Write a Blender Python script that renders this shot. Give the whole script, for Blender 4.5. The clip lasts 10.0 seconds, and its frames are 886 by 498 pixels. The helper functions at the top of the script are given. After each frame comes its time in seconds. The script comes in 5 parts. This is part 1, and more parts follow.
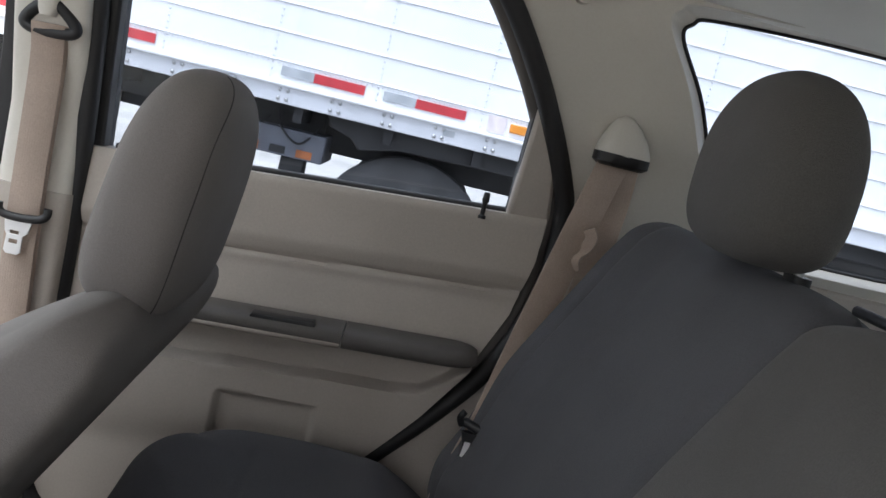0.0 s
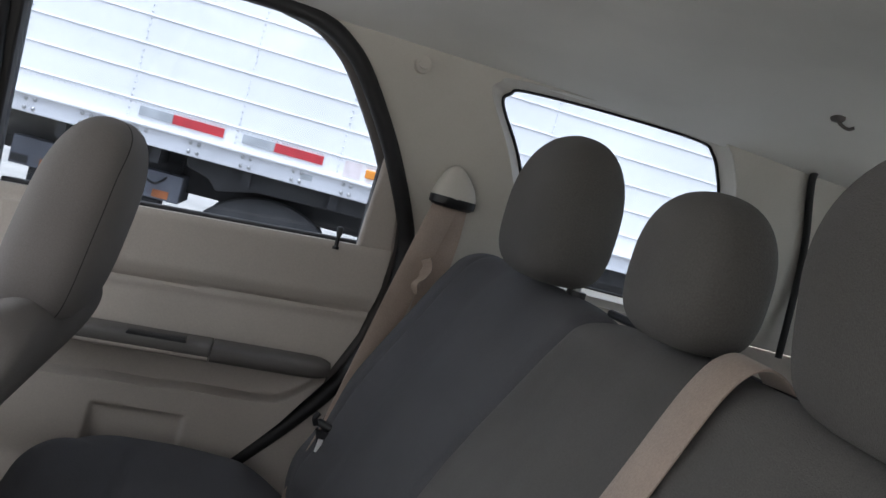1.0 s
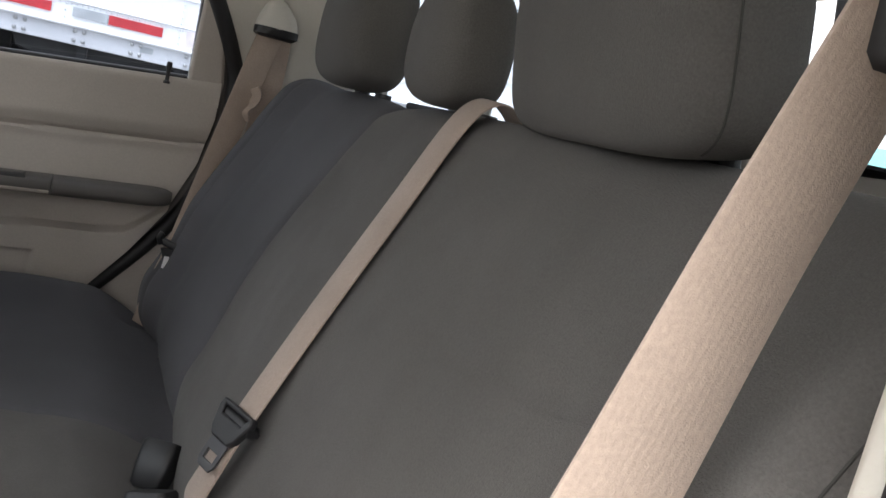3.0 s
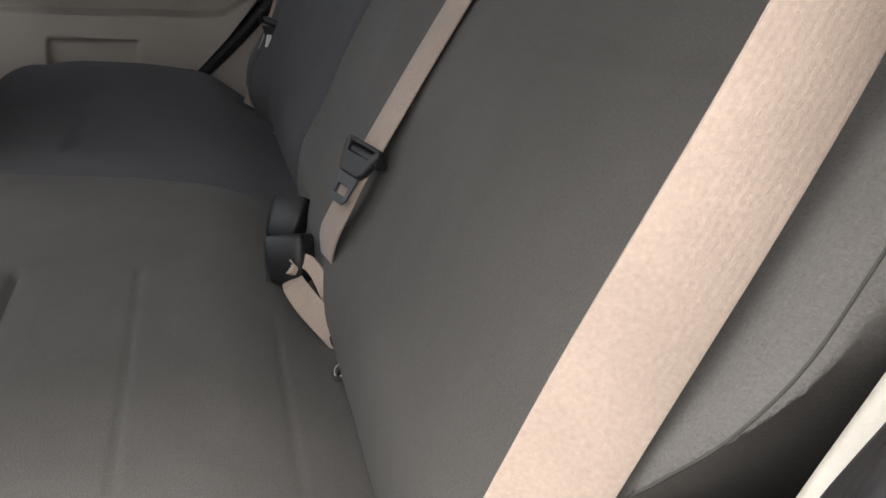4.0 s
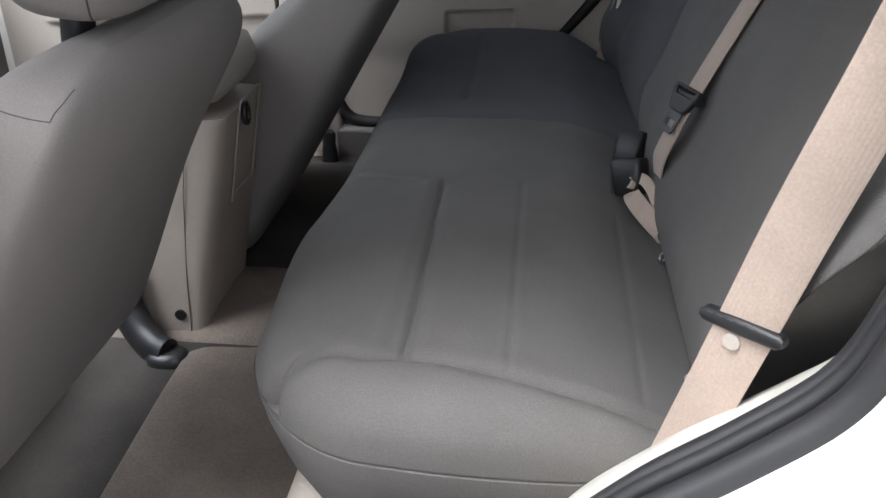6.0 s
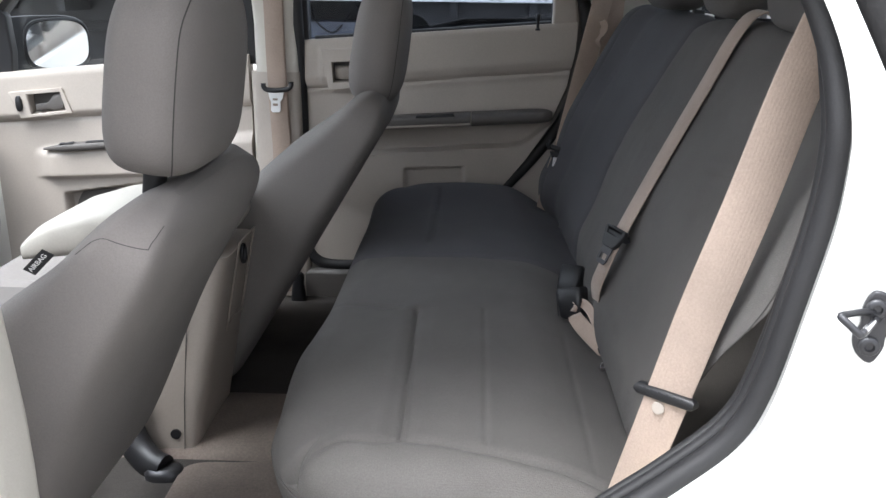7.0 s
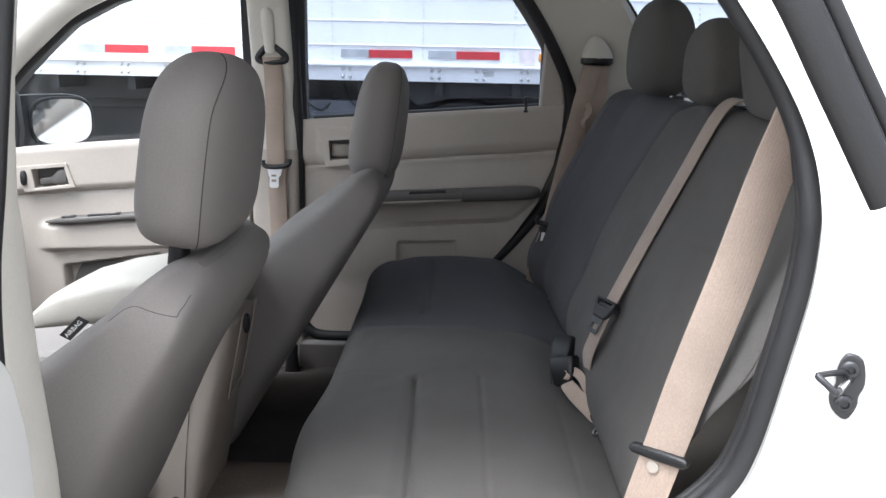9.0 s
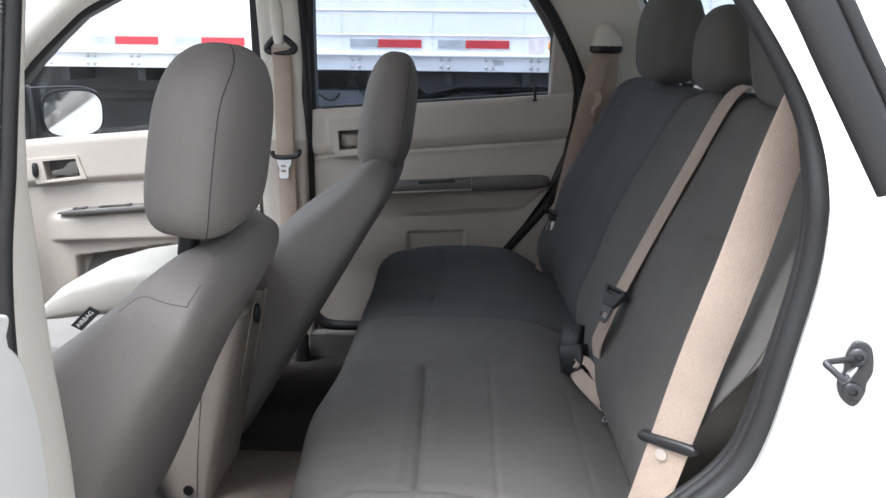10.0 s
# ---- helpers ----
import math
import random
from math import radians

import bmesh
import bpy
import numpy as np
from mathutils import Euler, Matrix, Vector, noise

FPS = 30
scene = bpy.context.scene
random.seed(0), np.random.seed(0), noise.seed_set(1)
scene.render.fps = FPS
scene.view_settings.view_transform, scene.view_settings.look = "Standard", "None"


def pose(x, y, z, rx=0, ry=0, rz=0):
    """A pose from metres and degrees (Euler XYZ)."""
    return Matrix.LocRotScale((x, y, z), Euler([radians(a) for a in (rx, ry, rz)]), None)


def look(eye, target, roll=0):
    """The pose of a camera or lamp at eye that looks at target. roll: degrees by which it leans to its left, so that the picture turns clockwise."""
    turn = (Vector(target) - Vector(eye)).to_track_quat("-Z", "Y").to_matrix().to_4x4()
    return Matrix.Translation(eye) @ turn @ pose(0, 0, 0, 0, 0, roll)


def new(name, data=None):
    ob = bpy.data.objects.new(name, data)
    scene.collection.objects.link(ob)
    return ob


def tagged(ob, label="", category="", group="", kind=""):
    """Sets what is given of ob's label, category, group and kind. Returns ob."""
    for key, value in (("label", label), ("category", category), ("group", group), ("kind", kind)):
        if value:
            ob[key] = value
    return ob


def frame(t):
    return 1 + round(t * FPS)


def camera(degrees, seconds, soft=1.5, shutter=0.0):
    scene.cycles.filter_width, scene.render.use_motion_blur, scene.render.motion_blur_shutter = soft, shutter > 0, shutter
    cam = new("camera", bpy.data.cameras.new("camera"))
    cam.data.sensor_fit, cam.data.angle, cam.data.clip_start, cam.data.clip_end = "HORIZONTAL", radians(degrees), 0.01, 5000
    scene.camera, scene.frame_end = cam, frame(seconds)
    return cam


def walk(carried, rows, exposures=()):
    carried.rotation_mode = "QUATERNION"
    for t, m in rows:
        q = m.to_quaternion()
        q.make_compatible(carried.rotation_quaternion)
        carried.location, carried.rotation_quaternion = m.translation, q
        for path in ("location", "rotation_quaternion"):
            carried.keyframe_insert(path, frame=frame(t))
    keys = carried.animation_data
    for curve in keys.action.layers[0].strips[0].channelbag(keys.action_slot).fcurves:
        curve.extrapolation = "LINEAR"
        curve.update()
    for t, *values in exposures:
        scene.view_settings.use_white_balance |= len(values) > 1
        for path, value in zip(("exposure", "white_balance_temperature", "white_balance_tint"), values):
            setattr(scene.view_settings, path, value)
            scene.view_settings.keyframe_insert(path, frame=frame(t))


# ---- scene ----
cam = camera(55.0, 10.0)
PATH = [
    (0, (0.216, -0.444, 1.294), (0.321, 1.531, 0.995), 14.00),
    (0.5, (0.208, -0.549, 1.301), (0.502, 1.422, 1.136), 15.10),
    (1, (0.207, -0.654, 1.294), (0.610, 1.302, 1.183), 15.48),
    (1.5, (0.227, -0.732, 1.299), (0.803, 1.182, 1.240), 15.34),
    (2, (0.247, -0.794, 1.286), (0.931, 1.084, 1.217), 13.77),
    (2.2, (0.250, -0.803, 1.279), (0.956, 1.065, 1.173), 13.38),
    (3.3, (0.256, -0.823, 1.201), (1.021, 0.982, 0.803), 12.50),
    (3.5, (0.262, -0.818, 1.195), (1.014, 0.969, 0.705), 11.51),
    (4, (0.244, -0.825, 1.149), (0.816, 0.931, 0.381), 8.24),
    (4.6, (0.227, -0.860, 1.149), (0.567, 0.826, 0.127), 6.57),
    (5, (0.218, -0.903, 1.158), (0.256, 0.747, 0.028), 1.90),
    (5.5, (0.222, -0.988, 1.197), (0.012, 0.683, 0.118), -0.09),
    (5.7, (0.225, -1.026, 1.209), (-0.004, 0.680, 0.191), -0.75),
    (6.8, (0.184, -1.277, 1.271), (0.089, 0.606, 0.603), 0.69),
    (7, (0.183, -1.301, 1.274), (0.112, 0.606, 0.675), 0.65),
    (7.5, (0.173, -1.346, 1.285), (0.149, 0.588, 0.776), 0.78),
    (8, (0.168, -1.358, 1.283), (0.167, 0.591, 0.831), 1.30),
    (8.5, (0.164, -1.351, 1.282), (0.166, 0.589, 0.797), 1.42),
    (9, (0.158, -1.364, 1.287), (0.128, 0.589, 0.856), 1.16),
    (9.5, (0.161, -1.364, 1.285), (0.099, 0.581, 0.825), 0.77),
    (10, (0.161, -1.366, 1.287), (0.106, 0.581, 0.832), 0.71),
]
EXPOSURES = [(0, 2.5, 6330, 10), (0.5, 2.35, 6250, 10), (1, 2.35, 6280, 10), (2, 2.6, 6400, 10), (3.5, 2.58, 6600, 10), (4.5, 2.22, 6560, 10), (5, 2.18, 6090, 10), (5.5, 2.2, 6070, 10), (7, 2.32, 6100, 10), (10, 2.35, 6060, 10)]
walk(cam, [(t, look(eye, target, roll)) for t, eye, target, roll in PATH], EXPOSURES)

from mathutils import bvhtree

# ---------------------------------------------------------------- light
world = bpy.data.worlds.new("overcast_sky")
scene.world = world
world.use_nodes = True
wn = world.node_tree.nodes
sky = wn.new("ShaderNodeTexSky")
sky.sky_type = "NISHITA"
sky.sun_disc = False
sky.sun_elevation = radians(69)
sky.sun_rotation = radians(226)
sky.air_density, sky.dust_density = 1.0, 6.0
tone = wn.new("ShaderNodeHueSaturation")
tone.inputs["Saturation"].default_value = 0.15
world.node_tree.links.new(sky.outputs[0], tone.inputs["Color"])
world.node_tree.links.new(tone.outputs[0], wn["Background"].inputs["Color"])
wn["Background"].inputs["Strength"].default_value = 0.115
sun_data = bpy.data.lights.new("sun", "SUN")
sun_data.energy, sun_data.angle, sun_data.color = 0.75, radians(35), (1.0, 0.97, 0.93)
sun = new("sun", sun_data)
sun.matrix_world = look((-2.7, -2.6, 10.0), (0, 0, 0))


# ---------------------------------------------------------------- materials
def material(name, base, rough=0.6, metal=0.0, vary=0.15, blotch=3.0, grain=90.0, grain_amount=0.10,
             bump=0.15, bump_scale=400.0, weave=0.0, weave_axis="Z", weave_depth=0.2, coat=0.0, sheen=0.0, tint=None, ribs=False):
    """Base colour with blotches and fine grain, fine relief, and a woven rib where weave gives ribs a metre."""
    m = bpy.data.materials.new(name)
    m.use_nodes = True
    nt = m.node_tree
    nodes, link = nt.nodes, nt.links.new
    bsdf = nodes["Principled BSDF"]
    coords = nodes.new("ShaderNodeTexCoord")
    large = nodes.new("ShaderNodeTexNoise")
    large.inputs["Scale"].default_value, large.inputs["Detail"].default_value = blotch, 5.0
    link(coords.outputs["Object"], large.inputs["Vector"])
    fine = nodes.new("ShaderNodeTexNoise")
    fine.inputs["Scale"].default_value, fine.inputs["Detail"].default_value = grain, 4.0
    link(coords.outputs["Object"], fine.inputs["Vector"])
    other = tint or tuple(c * (1 - 2.2 * vary) for c in base)
    spread = nodes.new("ShaderNodeMapRange")
    spread.inputs["From Min"].default_value, spread.inputs["From Max"].default_value = 0.35, 0.70
    link(large.outputs["Fac"], spread.inputs["Value"])
    mix = nodes.new("ShaderNodeMix")
    mix.data_type = "RGBA"
    mix.inputs["A"].default_value, mix.inputs["B"].default_value = (*base, 1), (*other, 1)
    link(spread.outputs["Result"], mix.inputs["Factor"])
    speck = nodes.new("ShaderNodeMix")
    speck.data_type, speck.blend_type = "RGBA", "OVERLAY"
    speck.inputs["Factor"].default_value = grain_amount
    link(mix.outputs["Result"], speck.inputs["A"])
    link(fine.outputs["Color"], speck.inputs["B"])
    grey = nodes.new("ShaderNodeRGBToBW")
    link(fine.outputs["Color"], grey.inputs["Color"])
    link(grey.outputs[0], speck.inputs["B"])
    link(speck.outputs["Result"], bsdf.inputs["Base Color"])
    rr = nodes.new("ShaderNodeMapRange")
    rr.inputs["To Min"].default_value, rr.inputs["To Max"].default_value = max(0.02, rough - 0.08), min(1, rough + 0.08)
    link(large.outputs["Fac"], rr.inputs["Value"])
    link(rr.outputs["Result"], bsdf.inputs["Roughness"])
    bsdf.inputs["Metallic"].default_value = metal
    bsdf.inputs["Coat Weight"].default_value = coat
    bsdf.inputs["Sheen Weight"].default_value = sheen
    relief = nodes.new("ShaderNodeTexNoise")
    relief.inputs["Scale"].default_value, relief.inputs["Detail"].default_value = bump_scale, 3.0
    link(coords.outputs["Object"], relief.inputs["Vector"])
    b = nodes.new("ShaderNodeBump")
    b.inputs["Strength"].default_value, b.inputs["Distance"].default_value = bump, 0.001
    link(relief.outputs["Fac"], b.inputs["Height"])
    last = b
    if weave:
        wave = nodes.new("ShaderNodeTexWave")
        wave.bands_direction = weave_axis
        wave.inputs["Scale"].default_value = weave * 0.314
        wave.inputs["Distortion"].default_value = 0.0 if ribs else 0.4
        link(coords.outputs["UV" if ribs else "Object"], wave.inputs["Vector"])
        b2 = nodes.new("ShaderNodeBump")
        b2.inputs["Strength"].default_value, b2.inputs["Distance"].default_value = weave_depth, 0.001
        link(wave.outputs["Fac"], b2.inputs["Height"])
        link(b.outputs["Normal"], b2.inputs["Normal"])
        last = b2
    link(last.outputs["Normal"], bsdf.inputs["Normal"])
    return m


def glass_material(name, tint, gloss=0.04):
    m = bpy.data.materials.new(name)
    m.use_nodes = True
    nt = m.node_tree
    nt.nodes.remove(nt.nodes["Principled BSDF"])
    clear = nt.nodes.new("ShaderNodeBsdfTransparent")
    clear.inputs["Color"].default_value = (*tint, 1)
    shine = nt.nodes.new("ShaderNodeBsdfGlossy")
    shine.inputs["Roughness"].default_value = gloss
    tilt = nt.nodes.new("ShaderNodeLayerWeight")
    steep = nt.nodes.new("ShaderNodeMath")
    steep.operation, steep.inputs[1].default_value = "POWER", 4.0
    nt.links.new(tilt.outputs["Facing"], steep.inputs[0])
    fres = nt.nodes.new("ShaderNodeMapRange")
    fres.inputs["To Min"].default_value, fres.inputs["To Max"].default_value = 0.03, 0.9
    nt.links.new(steep.outputs[0], fres.inputs["Value"])
    mix = nt.nodes.new("ShaderNodeMixShader")
    nt.links.new(fres.outputs[0], mix.inputs["Fac"])
    nt.links.new(clear.outputs[0], mix.inputs[1])
    nt.links.new(shine.outputs[0], mix.inputs[2])
    nt.links.new(mix.outputs[0], nt.nodes["Material Output"].inputs["Surface"])
    return m


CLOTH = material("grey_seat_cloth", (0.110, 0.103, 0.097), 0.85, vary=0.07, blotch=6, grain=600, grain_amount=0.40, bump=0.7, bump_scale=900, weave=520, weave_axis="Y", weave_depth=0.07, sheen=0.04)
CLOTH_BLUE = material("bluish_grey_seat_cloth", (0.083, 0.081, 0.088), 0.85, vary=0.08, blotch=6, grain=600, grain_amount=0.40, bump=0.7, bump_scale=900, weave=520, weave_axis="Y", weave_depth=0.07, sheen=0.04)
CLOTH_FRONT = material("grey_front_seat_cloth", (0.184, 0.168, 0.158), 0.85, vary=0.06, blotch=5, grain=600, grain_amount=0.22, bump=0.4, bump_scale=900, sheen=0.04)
THREAD = material("pale_loose_thread", (0.30, 0.28, 0.26), 0.9, vary=0.1)
SEAM = material("dark_seam_thread", (0.055, 0.052, 0.049), 0.9, vary=0.1)
PALE_LENS = material("pale_blue_grey_lens", (0.36, 0.36, 0.43), 0.35, vary=0.06, blotch=20)
PALE_STEEL = material("bright_satin_steel", (0.88, 0.88, 0.88), 0.42, 0.35, vary=0.04, bump=0.05)
WEB = material("beige_belt_webbing", (0.43, 0.337, 0.277), 0.62, vary=0.09, blotch=11, grain=500, grain_amount=0.3, bump=0.35, bump_scale=1400, weave=13, weave_axis="X", weave_depth=0.10, sheen=0.2, ribs=True)
BEIGE = material("beige_grained_plastic", (0.48, 0.430, 0.380), 0.55, vary=0.06, blotch=4, grain=300, grain_amount=0.12, bump=0.3, bump_scale=700)
LID = material("padded_cream_vinyl", (0.41, 0.388, 0.345), 0.6, vary=0.05, blotch=6, grain=300, grain_amount=0.1, bump=0.25, bump_scale=600)
CONSOLE = material("beige_console_plastic", (0.37, 0.325, 0.285), 0.55, vary=0.07, blotch=5, grain=300, grain_amount=0.12, bump=0.3, bump_scale=700)
CREAM = material("pale_cream_plastic", (0.64, 0.61, 0.55), 0.5, vary=0.05, blotch=4, grain=300, grain_amount=0.1, bump=0.25, bump_scale=700)
ARMPAD = material("dark_grey_armrest_plastic", (0.115, 0.105, 0.098), 0.55, vary=0.1, grain=300, bump=0.3, bump_scale=600)
BLACK = material("black_plastic", (0.015, 0.015, 0.017), 0.46, vary=0.15, grain=200, bump=0.1)
RUBBER = material("black_rubber_seal", (0.017, 0.0165, 0.018), 0.55, vary=0.15, grain=200, bump=0.25, bump_scale=500)
HEADLINER = material("grey_headliner_felt", (0.84, 0.835, 0.80), 0.95, vary=0.06, blotch=3, grain=600, grain_amount=0.2, bump=0.4, bump_scale=800)
PAINT = material("white_car_paint", (0.80, 0.80, 0.77), 0.3, vary=0.02, blotch=2, grain=50, grain_amount=0.03, bump=0.02, coat=0.6)
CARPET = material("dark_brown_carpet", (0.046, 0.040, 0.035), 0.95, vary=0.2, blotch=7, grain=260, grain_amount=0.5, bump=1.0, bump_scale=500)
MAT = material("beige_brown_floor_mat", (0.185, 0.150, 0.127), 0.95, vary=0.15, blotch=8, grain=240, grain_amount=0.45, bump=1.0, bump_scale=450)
CHROME = material("chrome", (0.75, 0.75, 0.77), 0.12, 1.0, vary=0.03, bump=0.02)
STEEL = material("worn_steel", (0.50, 0.50, 0.50), 0.35, 1.0, vary=0.15, grain=200, bump=0.1)
GREYSTEEL = material("dark_grey_metal", (0.07, 0.07, 0.075), 0.38, 0.6, vary=0.2, grain=150, bump=0.15)
MIRROR = material("mirror_silver", (0.9, 0.9, 0.9), 0.03, 1.0, vary=0.0, bump=0.0, grain_amount=0.0)
TRAILER_WHITE = material("white_trailer_aluminium", (0.77, 0.775, 0.785), 0.42, vary=0.05, blotch=1.2, grain=30, grain_amount=0.08, bump=0.05, bump_scale=60)
RAIL_GREY = material("pale_grey_rail_paint", (0.60, 0.61, 0.64), 0.45, vary=0.12, blotch=2.5, grain=40, grain_amount=0.15, bump=0.1, bump_scale=80)
RED_TAPE = material("red_reflective_tape", (0.50, 0.035, 0.045), 0.45, vary=0.12, blotch=12, grain=150)
GREY_TAPE = material("grey_reflective_tape", (0.40, 0.42, 0.44), 0.45, vary=0.12, blotch=12, grain=150)
BOX_GREY = material("dark_blue_grey_paint", (0.13, 0.14, 0.17), 0.5, vary=0.2, blotch=5, grain=60)
AMBER = material("amber_reflector", (0.75, 0.27, 0.03), 0.35, vary=0.15, blotch=12)
PALE_LABEL = material("pale_pink_label", (0.72, 0.64, 0.64), 0.5, vary=0.1, blotch=20)
TYRE = material("tyre_rubber", (0.070, 0.070, 0.072), 0.8, vary=0.2, blotch=6, grain=80, bump=0.4, bump_scale=120)
CHASSIS = material("black_chassis_steel", (0.020, 0.020, 0.022), 0.6, vary=0.25, blotch=4, grain=50, bump=0.2)
ORANGE = material("faded_orange_stripe", (0.50, 0.16, 0.05), 0.6, vary=0.2, blotch=10)
TURQUOISE = material("pale_turquoise_paint", (0.25, 0.55, 0.58), 0.45, vary=0.08, blotch=1.5)
GROUND = material("pale_dusty_concrete", (0.36, 0.345, 0.32), 0.9, vary=0.14, blotch=0.6, grain=12, grain_amount=0.3, bump=0.5, bump_scale=60)
TAG = material("black_woven_tag", (0.02, 0.02, 0.022), 0.8, vary=0.1, weave=600)
WHITE_INK = material("white_thread", (0.75, 0.75, 0.75), 0.7, vary=0.03)
GLASS = glass_material("clear_window_glass", (0.93, 0.96, 0.98))
PRIVACY = glass_material("tinted_rear_glass", (0.66, 0.70, 0.76))


# ---------------------------------------------------------------- building helpers
V = Vector


def thing(name, at, label, category, group="", kind=""):
    ob = new(name)
    ob.location = at
    ob.empty_display_size = 0.05
    return tagged(ob, label, category, group, kind)


def part(name, bm, mat, parent=None, label="", smooth=True, bevel=0.0, segments=2):
    """Links a bmesh as one mesh, under a thing or a part."""
    bmesh.ops.recalc_face_normals(bm, faces=bm.faces)
    data = bpy.data.meshes.new(name)
    bm.to_mesh(data)
    bm.free()
    data.materials.append(mat)
    for p in data.polygons:
        p.use_smooth = smooth
    ob = new(name, data)
    if parent is not None:
        ob.parent = parent
        if parent.type == "EMPTY":
            ob.matrix_parent_inverse = Matrix.Translation(parent.location).inverted()
    if bevel:
        mod = ob.modifiers.new("soft_edge", "BEVEL")
        mod.width, mod.segments, mod.limit_method, mod.angle_limit = bevel, segments, "ANGLE", radians(35)
    if smooth:
        data.set_sharp_from_angle(angle=radians(50))
    if label:
        tagged(ob, label)
    return ob


def skin(rings, closed=True, caps=True, bm=None):
    bm = bm or bmesh.new()
    rows = [[bm.verts.new(p) for p in ring] for ring in rings]
    n = len(rows[0])
    for a, b in zip(rows, rows[1:]):
        for i in range(n if closed else n - 1):
            j = (i + 1) % n
            bm.faces.new((a[i], a[j], b[j], b[i]))
    if caps and closed:
        bm.faces.new(rows[0])
        bm.faces.new(rows[-1][::-1])
    return bm


def oval(c, u, v, a, b, n=2.0, count=32):
    """A ring round c, in the plane of u and v; n = 2 is an ellipse, more is squarer."""
    c, u, v, out = V(c), V(u), V(v), []
    for k in range(count):
        t = 2 * math.pi * k / count
        x, y = math.cos(t), math.sin(t)
        out.append(c + u * (a * math.copysign(abs(x) ** (2 / n), x)) + v * (b * math.copysign(abs(y) ** (2 / n), y)))
    return out


def curve(points, steps=8, closed=False):
    """A smooth line through points."""
    p = [V(q) for q in points]
    n, out = len(p), []
    for i in range(n if closed else n - 1):
        if closed:
            a, b, c, d = p[i - 1], p[i], p[(i + 1) % n], p[(i + 2) % n]
        else:
            b, c = p[i], p[i + 1]
            a, d = p[i - 1] if i else b * 2 - c, p[i + 2] if i + 2 < n else c * 2 - b
        for k in range(steps):
            t = k / steps
            out.append(0.5 * ((2 * b) + (c - a) * t + (2 * a - 5 * b + 4 * c - d) * t * t + (3 * b - a - 3 * c + d) * t ** 3))
    return out if closed else out + [p[-1]]


def tube(points, r, count=8, closed=False, flat=1.0, side=(0, 1, 0)):
    """A round or flattened rod along points."""
    p, rings, n = [V(q) for q in points], [], len(points)
    for i in range(n):
        a = p[i - 1] if (i or closed) else p[0]
        b = p[(i + 1) % n] if (i + 1 < n or closed) else p[-1]
        d = (b - a).normalized()
        s = V(side)
        u = d.cross(s)
        u = u.normalized() if u.length > 1e-4 else d.orthogonal().normalized()
        w = d.cross(u).normalized()
        rings.append(oval(p[i], u, w, r, r * flat, 2, count))
    if closed:
        rings.append(rings[0])
    bm = skin(rings, caps=not closed)
    if closed:
        bmesh.ops.remove_doubles(bm, verts=bm.verts, dist=1e-6)
    return bm


def strap(points, across, width=0.047, thick=0.0014):
    """A ribbon along points; across is one direction or one for each point."""
    p, rings = [V(q) for q in points], []
    for i, c in enumerate(p):
        d = (p[min(i + 1, len(p) - 1)] - p[max(i - 1, 0)]).normalized()
        a = V(across[i]) if isinstance(across, list) else V(across)
        a = (a - d * a.dot(d)).normalized()
        nrm = d.cross(a) * (thick / 2)
        h = a * ((width[i] if isinstance(width, list) else width) / 2)
        rings.append([c - h - nrm, c - h * 0.96 - nrm * 1.6, c + h * 0.96 - nrm * 1.6, c + h - nrm, c + h + nrm, c + h * 0.96 + nrm * 1.6, c - h * 0.96 + nrm * 1.6, c - h + nrm])
    bm = skin(rings)
    bm.verts.index_update()
    lay = bm.loops.layers.uv.new("length")
    for f in bm.faces:
        for l in f.loops:
            i, k = divmod(l.vert.index, 8)
            l[lay].uv = ((0, 0.02, 0.98, 1, 1, 0.98, 0.02, 0)[k], i * 0.1)
    return bm


def box(lo, hi, bm=None):
    bm = bm or bmesh.new()
    m = Matrix.Translation([(a + b) / 2 for a, b in zip(lo, hi)]) @ Matrix.Diagonal((*[b - a for a, b in zip(lo, hi)], 1))
    bmesh.ops.create_cube(bm, size=1, matrix=m)
    return bm


def plate(outer, holes, place, depth):
    """A flat panel with holes from outlines in two coordinates; place() lays a corner into the world, depth is the way of its thickness."""
    bm = bmesh.new()
    edges = []
    for loop in (outer, *holes):
        vs = [bm.verts.new(place(*q)) for q in loop]
        edges += [bm.edges.new((vs[i - 1], vs[i])) for i in range(len(vs))]
    bmesh.ops.triangle_fill(bm, use_beauty=True, edges=edges)
    bmesh.ops.dissolve_limit(bm, angle_limit=radians(0.5), verts=bm.verts, edges=bm.edges)
    got = bmesh.ops.extrude_face_region(bm, geom=bm.faces[:])
    bmesh.ops.translate(bm, verts=[g for g in got["geom"] if isinstance(g, bmesh.types.BMVert)], vec=V(depth))
    return bm


def smooth2(points, steps=5, closed=True):
    return [(q.x, q.y) for q in curve([(a, b, 0) for a, b in points], steps, closed)]


def soft(a, b, x):
    t = min(1.0, max(0.0, (x - a) / (b - a)))
    return t * t * (3 - 2 * t)


def dent(x, at, w):
    return math.exp(-((x - at) / w) ** 2)


